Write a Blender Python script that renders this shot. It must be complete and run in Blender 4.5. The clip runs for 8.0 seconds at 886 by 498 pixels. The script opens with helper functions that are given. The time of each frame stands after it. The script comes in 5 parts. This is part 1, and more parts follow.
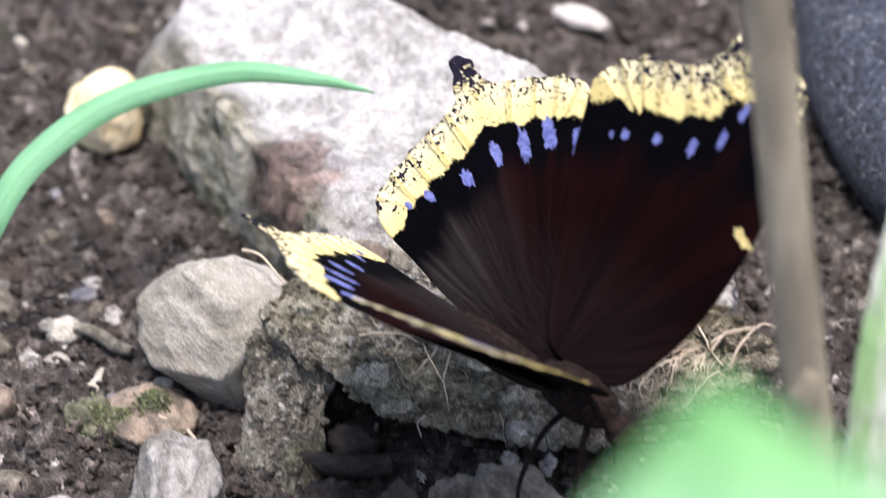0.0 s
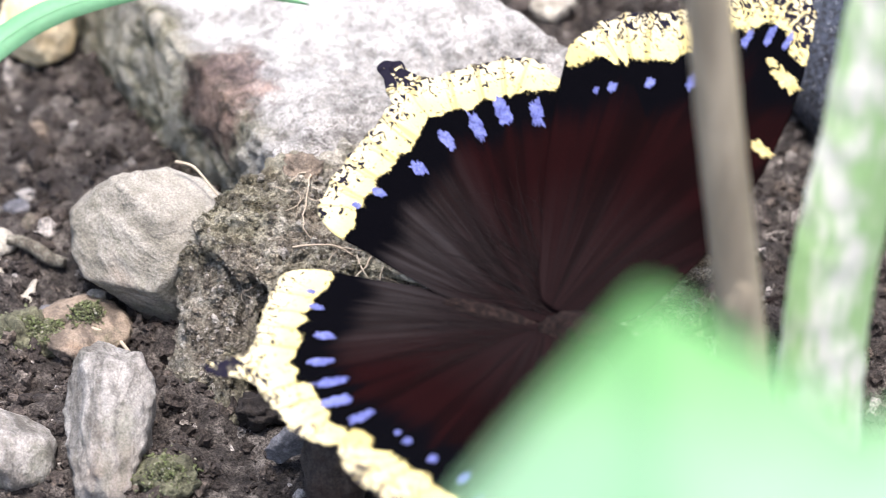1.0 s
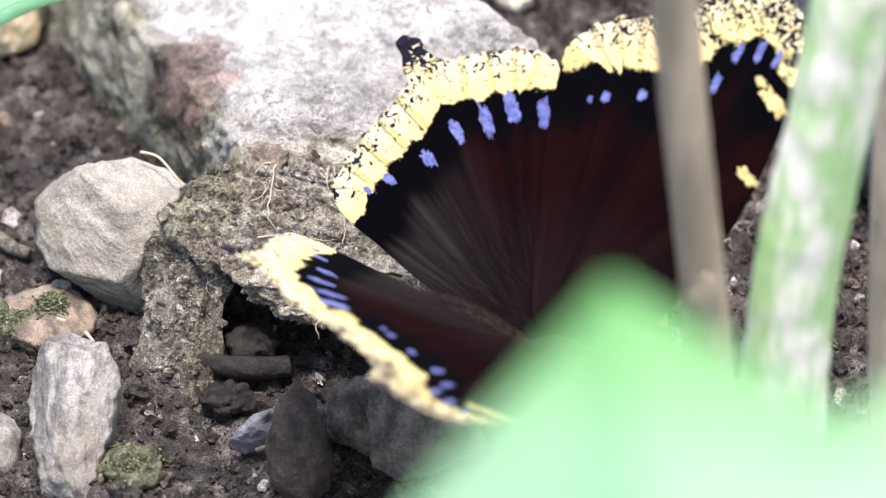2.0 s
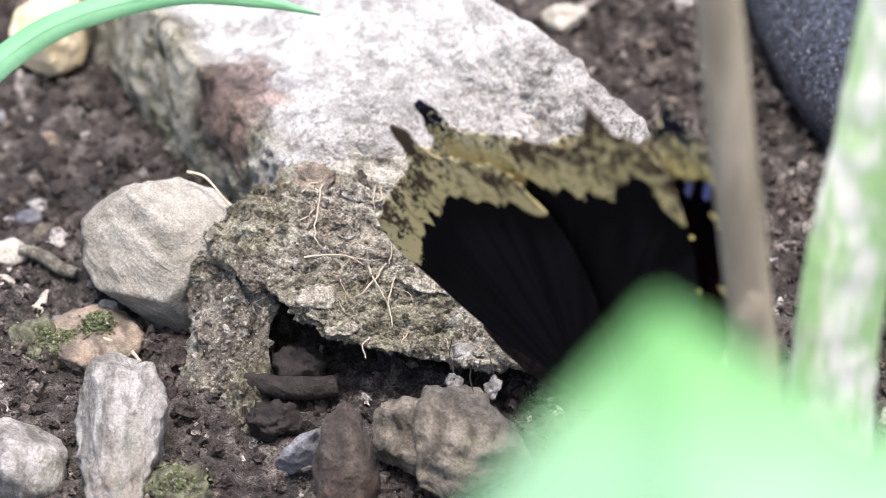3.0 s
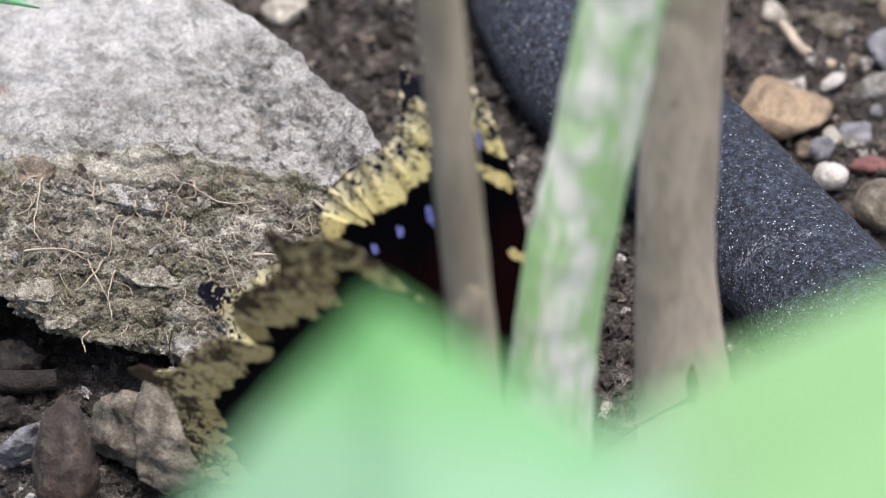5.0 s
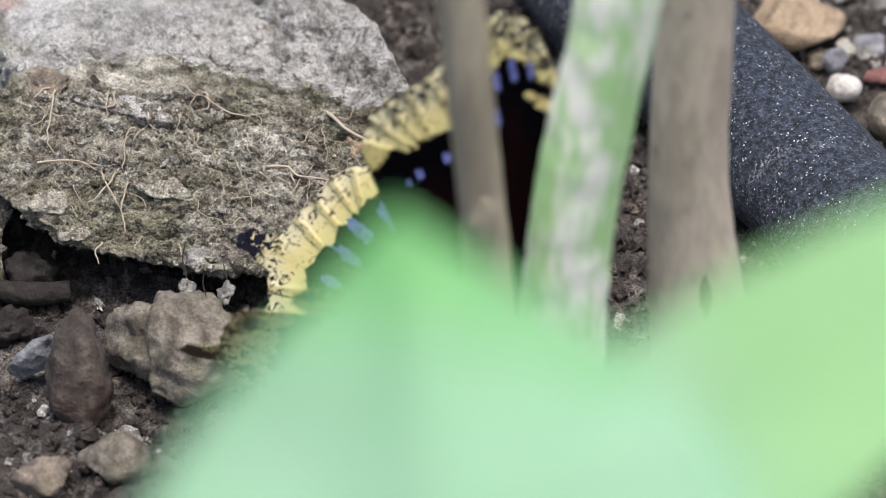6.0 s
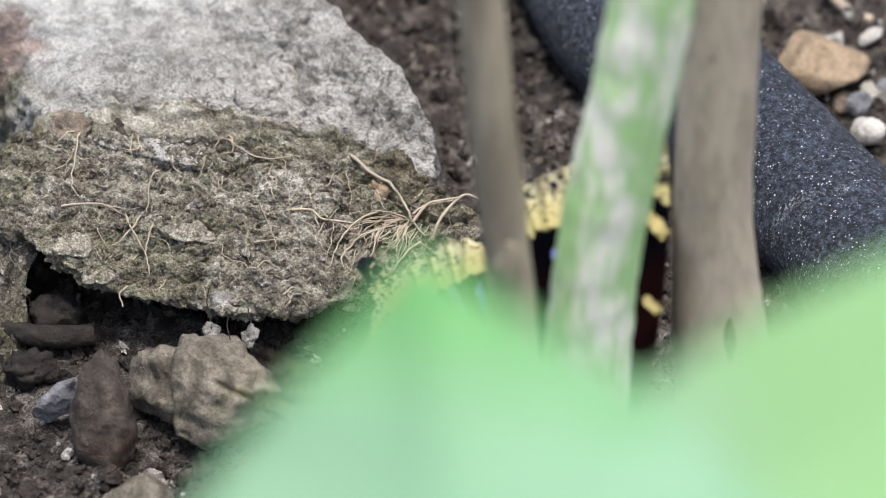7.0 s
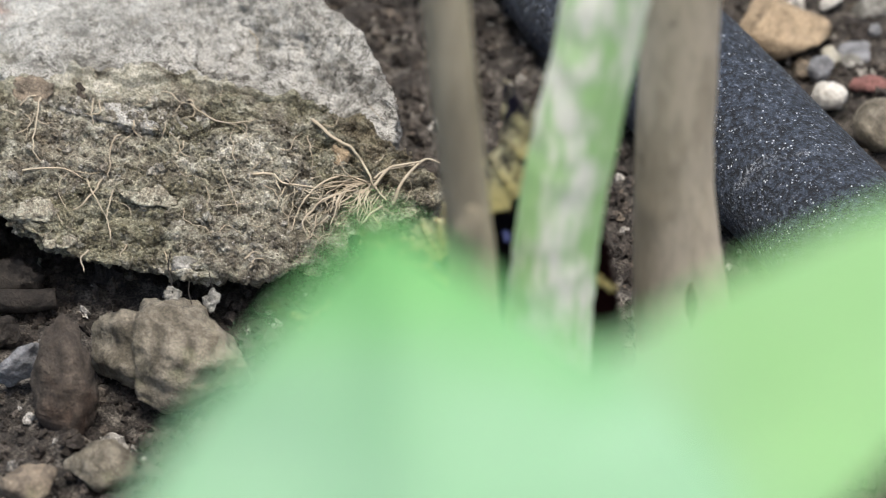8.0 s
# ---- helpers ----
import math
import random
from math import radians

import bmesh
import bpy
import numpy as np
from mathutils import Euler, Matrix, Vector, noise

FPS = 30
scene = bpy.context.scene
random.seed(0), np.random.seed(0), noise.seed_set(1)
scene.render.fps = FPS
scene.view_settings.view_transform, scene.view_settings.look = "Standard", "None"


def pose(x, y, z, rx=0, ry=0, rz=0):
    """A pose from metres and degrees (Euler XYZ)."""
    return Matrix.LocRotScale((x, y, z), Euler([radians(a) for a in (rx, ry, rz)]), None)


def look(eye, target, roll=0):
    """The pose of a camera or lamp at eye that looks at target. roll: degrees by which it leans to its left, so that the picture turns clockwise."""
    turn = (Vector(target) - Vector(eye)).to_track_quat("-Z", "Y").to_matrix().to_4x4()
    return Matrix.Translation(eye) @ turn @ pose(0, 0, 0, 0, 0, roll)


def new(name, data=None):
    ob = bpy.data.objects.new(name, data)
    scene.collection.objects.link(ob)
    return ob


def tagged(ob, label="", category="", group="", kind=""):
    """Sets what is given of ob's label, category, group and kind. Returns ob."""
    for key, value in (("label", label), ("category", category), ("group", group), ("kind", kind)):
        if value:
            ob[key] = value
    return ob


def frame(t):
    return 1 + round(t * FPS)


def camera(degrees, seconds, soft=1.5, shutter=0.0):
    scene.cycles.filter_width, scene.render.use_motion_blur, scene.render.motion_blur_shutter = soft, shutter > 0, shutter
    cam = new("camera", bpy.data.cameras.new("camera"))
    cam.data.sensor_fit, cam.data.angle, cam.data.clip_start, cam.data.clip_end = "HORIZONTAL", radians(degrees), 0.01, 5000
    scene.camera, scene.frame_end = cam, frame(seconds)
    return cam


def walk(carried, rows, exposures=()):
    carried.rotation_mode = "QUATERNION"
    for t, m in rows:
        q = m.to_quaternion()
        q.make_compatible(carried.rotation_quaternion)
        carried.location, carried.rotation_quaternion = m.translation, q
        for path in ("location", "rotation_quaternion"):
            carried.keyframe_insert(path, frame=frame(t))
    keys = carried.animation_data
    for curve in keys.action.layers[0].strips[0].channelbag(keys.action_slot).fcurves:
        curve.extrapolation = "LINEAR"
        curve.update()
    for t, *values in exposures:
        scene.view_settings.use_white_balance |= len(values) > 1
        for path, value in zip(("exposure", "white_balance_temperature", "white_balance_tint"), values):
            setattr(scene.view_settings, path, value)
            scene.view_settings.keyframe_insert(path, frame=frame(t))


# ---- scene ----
# All lengths below are in millimetres and turned into metres by MM.
MM = 0.001

# ---- camera: a long lens on one spot, panned by hand ----
cam = camera(5.4, 8.0, 0.85, 0.2)
cam.data.dof.use_dof = True
cam.data.dof.focus_distance = 0.914
cam.data.dof.aperture_fstop = 29.0
EYE = Vector((0, -0.70921, 0.574095))
AIM = look(EYE, (0, 0, 0.02))


def pan(right, down):
    """The camera turned by so many thousandths of a radian to its right and downwards."""
    return AIM @ pose(0, 0, 0, -math.degrees(down) / 1000, -math.degrees(right) / 1000, 0)


PANS = (
    (0.0, -33.15, -11.01), (0.1, -31.10, -6.80), (0.2, -28.27, -3.97), (0.3, -25.87, -2.44), (0.4, -25.02, -1.92),
    (0.5, -24.00, -2.47), (0.7, -24.75, -2.08), (0.8, -24.99, -1.65), (0.9, -25.02, -1.44), (1.0, -26.05, -1.62),
    (1.2, -27.07, -1.68), (1.5, -25.32, -0.30), (1.6, -23.70, -0.36), (1.7, -22.56, -0.54), (2.2, -22.30, -0.60),
    (2.8, -25.08, -1.02), (3.0, -27.28, -2.71), (3.2, -24.93, -2.11), (3.5, -20.81, -1.68), (3.7, -19.67, -3.61),
    (3.9, -17.69, -3.97), (4.0, -13.56, -3.61), (4.1, -7.04, -3.49), (4.2, -1.92, -3.43), (4.35, 1.60, -3.20),
    (4.8, 2.60, -2.30), (5.3, 1.74, -1.44), (5.5, 0.0, 0.0), (5.7, -0.45, 4.09), (6.0, 1.14, 7.37),
    (6.2, 1.50, 5.83), (6.5, -0.48, 3.31), (6.8, -1.74, 3.07), (7.0, -1.44, 2.77), (7.2, -1.26, 2.83),
    (7.5, -1.53, 3.49), (7.7, -0.51, 4.45), (8.0, 2.68, 6.56),
)
walk(cam, [(t, pan(r, d)) for t, r, d in PANS], [(0.0, 1.62, 6400, 18), (0.5, 1.76, 6450, 17), (2.8, 1.76, 6450, 17), (4.0, 1.38, 6450, 15), (5.3, 1.18, 6400, 14), (6.5, 1.16, 6450, 11), (7.5, 1.15, 6500, 10), (8.0, 1.14, 6750, 7)])

# ---- light: a bright, thinly overcast sky ----
world = bpy.data.worlds.new("sky")
scene.world = world
world.use_nodes = True
wn = world.node_tree.nodes
sky = wn.new("ShaderNodeTexSky")
sky.sky_type, sky.sun_disc = "NISHITA", False
sky.sun_elevation, sky.sun_rotation = radians(72), radians(130)
sky.dust_density, sky.ozone_density, sky.air_density = 4.0, 1.0, 1.0
world.node_tree.links.new(sky.outputs[0], wn["Background"].inputs["Color"])
wn["Background"].inputs["Strength"].default_value = 0.118
sun = new("sun", bpy.data.lights.new("sun", "SUN"))
sun.data.energy, sun.data.angle, sun.data.color = 2.1, radians(14), (1.0, 0.965, 0.93)
sun.matrix_world = look((-0.08, -0.05, 1.0), (0, 0, 0))


# ---- materials ----
class Nodes:
    """A short way to write a node material."""

    def __init__(self, name):
        self.mat = bpy.data.materials.new(name)
        self.mat.use_nodes = True
        self.tree = self.mat.node_tree
        self.bsdf = self.tree.nodes["Principled BSDF"]
        self.out = self.tree.nodes["Material Output"]

    def put(self, socket, value):
        if isinstance(value, bpy.types.NodeSocket):
            self.tree.links.new(value, socket)
        elif isinstance(value, (tuple, list)) and len(value) == 3 and socket.type == "RGBA":
            socket.default_value = (*value, 1)
        else:
            socket.default_value = value

    def node(self, kind, **values):
        n = self.tree.nodes.new(kind)
        for key, value in values.items():
            self.put(n.inputs[key.replace("_", " ")], value)
        return n

    def coords(self):
        return self.node("ShaderNodeTexCoord").outputs["Object"]

    def noise(self, scale, detail=6, rough=0.6, vector=None, distortion=0.0):
        n = self.node("ShaderNodeTexNoise", Scale=scale, Detail=detail, Roughness=rough, Distortion=distortion)
        self.tree.links.new(vector or self.coords(), n.inputs["Vector"])
        return n.outputs["Fac"]

    def cells(self, scale, vector=None, feature="F1"):
        n = self.node("ShaderNodeTexVoronoi", Scale=scale)
        n.feature = feature
        self.tree.links.new(vector or self.coords(), n.inputs["Vector"])
        return n.outputs["Distance"]

    def math(self, op, a, b=0.0, c=0.0):
        n = self.tree.nodes.new("ShaderNodeMath")
        n.operation = op
        for k, v in enumerate((a, b, c)):
            self.put(n.inputs[k], v)
        return n.outputs[0]

    def step(self, fac, low, high, a=0.0, b=1.0):
        n = self.node("ShaderNodeMapRange")
        n.interpolation_type = "SMOOTHSTEP"
        for k, v in enumerate((fac, low, high, a, b)):
            self.put(n.inputs[k], v)
        return n.outputs[0]

    def ramp(self, fac, *stops):
        n = self.tree.nodes.new("ShaderNodeValToRGB")
        self.put(n.inputs[0], fac)
        e = n.color_ramp.elements
        while len(e) < len(stops):
            e.new(0.5)
        for el, (p, c) in zip(e, stops):
            el.position, el.color = p, (*c, 1)
        return n.outputs[0]

    def mix(self, fac, a, b, blend="MIX"):
        n = self.tree.nodes.new("ShaderNodeMix")
        n.data_type, n.blend_type = "RGBA", blend
        self.put(n.inputs[0], fac)
        self.put(n.inputs[6], a)
        self.put(n.inputs[7], b)
        return n.outputs[2]

    def bump(self, height, strength=0.5, distance=0.0005, normal=None):
        n = self.node("ShaderNodeBump", Strength=strength, Distance=distance, Height=height)
        if normal:
            self.tree.links.new(normal, n.inputs["Normal"])
        return n.outputs[0]

    def finish(self, color, rough=0.9, normal=None, spec=0.3, translucent=0.0, grit=0.0):
        if grit:
            g = self.step(self.noise(4300, 3, 0.65), 0.36, 0.64, 1 - grit, 1 + grit)
            color = self.mix(1.0, color, self.node("ShaderNodeCombineColor", Red=g, Green=g, Blue=g).outputs[0], "MULTIPLY")
        self.put(self.bsdf.inputs["Base Color"], color)
        self.put(self.bsdf.inputs["Roughness"], rough)
        self.put(self.bsdf.inputs["Specular IOR Level"], spec)
        if normal:
            self.tree.links.new(normal, self.bsdf.inputs["Normal"])
        if translucent:
            t = self.node("ShaderNodeBsdfTranslucent")
            self.put(t.inputs["Color"], color)
            m = self.node("ShaderNodeMixShader", Fac=translucent)
            self.tree.links.new(self.bsdf.outputs[0], m.inputs[1])
            self.tree.links.new(t.outputs[0], m.inputs[2])
            self.tree.links.new(m.outputs[0], self.out.inputs[0])
        return self.mat


def island(nd):
    return nd.node("ShaderNodeNewGeometry").outputs["Random Per Island"]


def soil_material():
    nd = Nodes("damp soil")
    broad, grain, fine = nd.noise(45, 5), nd.noise(420, 6, 0.68), nd.noise(1900, 5, 0.75)
    c = nd.ramp(grain, (0.34, (0.008, 0.0066, 0.0056)), (0.5, (0.042, 0.036, 0.031)), (0.66, (0.160, 0.143, 0.124)))
    c = nd.mix(nd.step(broad, 0.4, 0.65), c, nd.mix(0.5, c, (0.062, 0.053, 0.046)))
    c = nd.mix(nd.step(nd.noise(110, 4), 0.60, 0.72, 0, 0.5), c, (0.080, 0.055, 0.038))
    c = nd.mix(nd.step(nd.noise(85, 5), 0.62, 0.74, 0, 0.4), c, (0.04, 0.052, 0.018))
    c = nd.mix(nd.step(fine, 0.64, 0.72, 0, 0.7), c, (0.30, 0.27, 0.24))
    n = nd.bump(fine, 0.8, 0.0003, nd.bump(grain, 1.0, 0.0016))
    return nd.finish(c, 0.92, n, grit=0.60)


def crumb_material():
    nd = Nodes("soil crumbs")
    fine, grain = nd.noise(2400, 5, 0.7), nd.noise(700, 4)
    r = island(nd)
    c = nd.ramp(r, (0.0, (0.018, 0.0145, 0.012)), (0.45, (0.045, 0.037, 0.031)), (0.75, (0.075, 0.063, 0.054)),
                (0.9, (0.105, 0.085, 0.066)), (0.965, (0.33, 0.31, 0.28)))
    c = nd.mix(nd.step(grain, 0.40, 0.62, 0, 0.7), c, (0.014, 0.011, 0.0095))
    c = nd.mix(nd.step(fine, 0.62, 0.70, 0, 0.5), c, (0.22, 0.195, 0.17))
    return nd.finish(c, 0.92, nd.bump(fine, 0.7, 0.0002, nd.bump(grain, 0.6, 0.0005)), grit=0.50)


def stone_material(name, light, dark, tint, tint_amount=0.4, scale=1.0, moss=0.0, lean=(0, 0, 0), stretch=(1, 1, 1), stripes=0.0):
    """Stone with clouded colour, veins that may run one way, pores and moss."""
    nd = Nodes(name)
    way = nd.node("ShaderNodeMapping", Vector=nd.coords())
    way.inputs["Rotation"].default_value = [radians(q) for q in lean]
    way.inputs["Scale"].default_value = stretch
    v = way.outputs[0]
    broad, cloud = nd.noise(60 * scale, 5, 0.6, distortion=0.6), nd.noise(170 * scale, 7, 0.62, v, 0.5)
    grain, fine = nd.noise(650 * scale, 5, 0.66), nd.noise(2200, 4, 0.7)
    both = nd.math("ADD", nd.math("MULTIPLY", cloud, 0.66), nd.math("MULTIPLY", grain, 0.34))
    c = nd.mix(nd.step(both, 0.39, 0.60), dark, light)
    c = nd.mix(nd.step(broad, 0.5, 0.68, 0, tint_amount), c, tint)
    c = nd.mix(nd.step(fine, 0.62, 0.74, 0, 0.4), c, [0.35 * q for q in dark])
    if stripes:
        band = nd.noise(90 * scale, 4, 0.6, v, 0.8)
        c = nd.mix(nd.step(band, 0.52, 0.62, 0, stripes), c, [0.55 * light[0], 0.57 * light[1], 0.48 * light[2]])
    if moss:
        c = nd.mix(nd.step(nd.noise(120 * scale, 6, 0.7), 0.55, 0.68, 0, moss), c, (0.06, 0.075, 0.03))
    veins = nd.noise(150 * scale, 3, 0.5, v, 2.0)
    c = nd.mix(nd.step(nd.math("ABSOLUTE", nd.math("SUBTRACT", veins, 0.5)), 0.0, 0.02, 0.4, 0.0), c, dark)
    n = nd.bump(fine, 0.5, 0.00018, nd.bump(grain, 0.8, 0.0005, nd.bump(cloud, 0.8, 0.0014)))
    return nd.finish(c, 0.88, n, grit=0.22)


def slab_material():
    """Pale limestone: a rusty patch, rough grey earth-stained lower part with pit shade in its colour, algae on its
    sides.
    """
    nd = Nodes("pale limestone")
    co = nd.coords()
    broad, grain, fine = nd.noise(38, 6, 0.62), nd.noise(330, 7, 0.70, distortion=0.4), nd.noise(1700, 5, 0.75)
    pits = nd.noise(230, 7, 0.72, distortion=1.0)
    xyz = nd.node("ShaderNodeSeparateXYZ", Vector=co)
    x, y = xyz.outputs[0], xyz.outputs[1]
    rough = nd.step(nd.math("ADD", nd.math("ADD", y, nd.math("MULTIPLY", x, -0.55)), nd.math("MULTIPLY", broad, 0.03)), 0.078, 0.052)
    c = nd.mix(nd.step(grain, 0.36, 0.56), (0.222, 0.220, 0.203), (0.415, 0.413, 0.388))
    c = nd.mix(nd.step(broad, 0.50, 0.66, 0, 0.45), c, (0.26, 0.25, 0.225))
    # Pits are darkened in the colour too, standing for the shade inside them.
    worn = nd.ramp(pits, (0.37, (0.090, 0.081, 0.067)), (0.45, (0.31, 0.295, 0.265)), (0.55, (0.54, 0.52, 0.48)))
    c = nd.mix(nd.math("MULTIPLY", rough, 0.85), c, worn)
    c = nd.mix(nd.step(fine, 0.60, 0.70, 0, 0.5), c, (0.11, 0.10, 0.085))
    c = nd.mix(nd.step(fine, 0.40, 0.30, 0, 0.4), c, (0.46, 0.45, 0.43))
    holes = nd.noise(640, 5, 0.68, distortion=0.8)
    # The small holes likewise hold their shade in the colour.
    c = nd.mix(nd.math("MULTIPLY", nd.step(holes, 0.44, 0.38), nd.math("ADD", nd.math("MULTIPLY", rough, 0.55), 0.3)), c, (0.075, 0.067, 0.055))
    crack = nd.math("ABSOLUTE", nd.math("SUBTRACT", nd.noise(90, 6, 0.7, distortion=1.2), 0.5))
    c = nd.mix(nd.math("MULTIPLY", nd.step(crack, 0.0, 0.014, 0.8, 0), rough), c, (0.05, 0.043, 0.035))
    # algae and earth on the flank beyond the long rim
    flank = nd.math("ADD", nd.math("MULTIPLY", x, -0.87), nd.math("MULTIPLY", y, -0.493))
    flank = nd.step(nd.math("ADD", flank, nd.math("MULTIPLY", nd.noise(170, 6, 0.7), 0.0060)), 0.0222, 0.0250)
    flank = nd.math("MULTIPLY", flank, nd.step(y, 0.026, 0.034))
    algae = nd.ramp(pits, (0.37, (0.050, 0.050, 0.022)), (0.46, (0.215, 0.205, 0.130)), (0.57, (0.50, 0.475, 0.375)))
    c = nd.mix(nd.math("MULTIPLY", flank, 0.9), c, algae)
    spot = nd.node("ShaderNodeVectorMath", Vector=co)
    spot.operation = "DISTANCE"
    spot.inputs[1].default_value = (-0.0480, 0.0383, 0.0118)
    away = nd.math("ADD", spot.outputs["Value"], nd.math("MULTIPLY", nd.math("SUBTRACT", nd.noise(200, 6, 0.75), 0.5), 0.011))
    c = nd.mix(nd.step(away, 0.0078, 0.0048, 0, 0.85), c, nd.mix(nd.step(grain, 0.35, 0.65), (0.055, 0.034, 0.027), (0.27, 0.185, 0.15)))
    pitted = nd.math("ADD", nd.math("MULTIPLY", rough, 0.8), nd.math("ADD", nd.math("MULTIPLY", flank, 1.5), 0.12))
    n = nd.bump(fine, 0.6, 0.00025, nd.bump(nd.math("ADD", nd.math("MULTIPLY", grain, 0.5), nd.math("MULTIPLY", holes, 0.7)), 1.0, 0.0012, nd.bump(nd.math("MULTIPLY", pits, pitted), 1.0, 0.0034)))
    return nd.finish(c, 0.9, n, grit=0.28)


def clod_material(name="root-bound earth", lift=1.0, loose=False):
    """Dry earth: clouded grey and yellow-brown, moss in places, pale flecks; loose crumbs differ one by one."""
    nd = Nodes(name)
    broad, middle = nd.noise(62, 4, 0.6, distortion=0.5), nd.noise(210, 6, 0.66, distortion=0.7)
    grain, fine = nd.noise(620, 6, 0.70, distortion=0.6), nd.noise(2300, 5, 0.75)
    both = nd.math("ADD", nd.math("MULTIPLY", middle, 0.55), nd.math("MULTIPLY", grain, 0.45))
    c = nd.ramp(both, (0.38, (0.050 * lift, 0.042 * lift, 0.031 * lift)), (0.46, (0.19 * lift, 0.170 * lift, 0.132 * lift)),
                (0.53, (0.31 * lift, 0.295 * lift, 0.235 * lift)), (0.63, (0.52 * lift, 0.49 * lift, 0.42 * lift)))
    if loose:
        c = nd.mix(0.6, c, nd.ramp(island(nd), (0.0, (0.07, 0.058, 0.045)), (0.35, (0.17, 0.15, 0.12)), (0.7, (0.29, 0.265, 0.22)), (0.95, (0.55, 0.52, 0.47))))
    c = nd.mix(nd.step(broad, 0.46, 0.60, 0, 0.52), c, nd.mix(nd.step(grain, 0.4, 0.6), (0.044, 0.042, 0.017), (0.215, 0.205, 0.115)))
    c = nd.mix(nd.step(nd.noise(85, 4), 0.57, 0.68, 0, 0.45), c, (0.13, 0.095, 0.062))
    c = nd.mix(nd.step(fine, 0.63, 0.71, 0, 0.5), c, (0.48, 0.45, 0.39))
    n = nd.bump(fine, 0.8, 0.0004, nd.bump(grain, 1.0, 0.0012, nd.bump(middle, 1.0, 0.0026)))
    return nd.finish(c, 0.95, n, grit=0.35)


def hose_material():
    """Rubber crumb pressed into a porous wall: pores, pale specks and a few scuffs."""
    nd = Nodes("black porous rubber")
    fine, grain = nd.noise(3000, 4, 0.7), nd.noise(1500, 4, 0.72)
    specks = nd.cells(2500)
    c = nd.ramp(grain, (0.42, (0.003, 0.0042, 0.007)), (0.50, (0.025, 0.032, 0.047)), (0.63, (0.064, 0.080, 0.110)))
    keep = nd.step(nd.noise(900, 4, 0.7), 0.53, 0.57)
    c = nd.mix(nd.math("MULTIPLY", nd.step(specks, 0.30, 0.18), keep), c, (0.58, 0.60, 0.62))
    c = nd.mix(nd.step(fine, 0.60, 0.66, 0, 0.6), c, (0.30, 0.32, 0.37))
    scuff = nd.node("ShaderNodeMapping", Vector=nd.coords())
    scuff.inputs["Rotation"].default_value = (0, 0, 0.5)
    scuff.inputs["Scale"].default_value = (0.5, 2.2, 1.0)
    c = nd.mix(nd.math("MULTIPLY", nd.step(nd.noise(110, 3, 0.6, scuff.outputs[0]), 0.60, 0.70), nd.step(fine, 0.48, 0.56, 0, 0.6)), c, (0.42, 0.43, 0.44))
    n = nd.bump(fine, 0.9, 0.0003, nd.bump(grain, 0.8, 0.0006))
    return nd.finish(c, 0.62, n, 0.45, grit=0.45)


def stem_material(name, main, patch, amount, low=0.47, high=0.56, squash=0.35):
    nd = Nodes(name)
    co = nd.coords()
    m = nd.node("ShaderNodeMapping", Vector=co)
    m.inputs["Scale"].default_value = (1, 1, squash)
    v = m.outputs[0]
    broad, fibre = nd.noise(130, 4, 0.6, v), nd.noise(900, 4, 0.6, v)
    c = nd.mix(nd.step(broad, low, high, 0, amount), main, patch)
    c = nd.mix(nd.step(fibre, 0.4, 0.7, 0, 0.35 if main[0] < 0.6 else 0.15), c, [0.45 * q for q in main])
    c = nd.mix(nd.step(nd.noise(260, 4, 0.6), 0.64, 0.72, 0, 0.5 if main[0] < 0.6 else 0.12), c, [0.3 * q for q in main])
    return nd.finish(c, 0.75, nd.bump(fibre, 0.4, 0.0002))


def leaf_material(name, young, old, scale=40, tip=None):
    nd = Nodes(name)
    co = nd.coords()
    broad, fine = nd.noise(scale, 3, 0.5), nd.noise(scale * 12, 4)
    c = nd.mix(nd.step(broad, 0.42, 0.62), young, old)
    if tip:
        out = nd.node("ShaderNodeSeparateXYZ", Vector=co).outputs[1]
        c = nd.mix(nd.step(nd.math("ADD", out, nd.math("MULTIPLY", nd.math("SUBTRACT", broad, 0.5), 0.03)), 0.021, 0.036, 0, 0.85), c, tip)
    c = nd.mix(nd.step(fine, 0.5, 0.8, 0, 0.25), c, [0.7 * q for q in old])
    return nd.finish(c, 0.55, nd.bump(fine, 0.25, 0.0003), 0.3, 0.5)


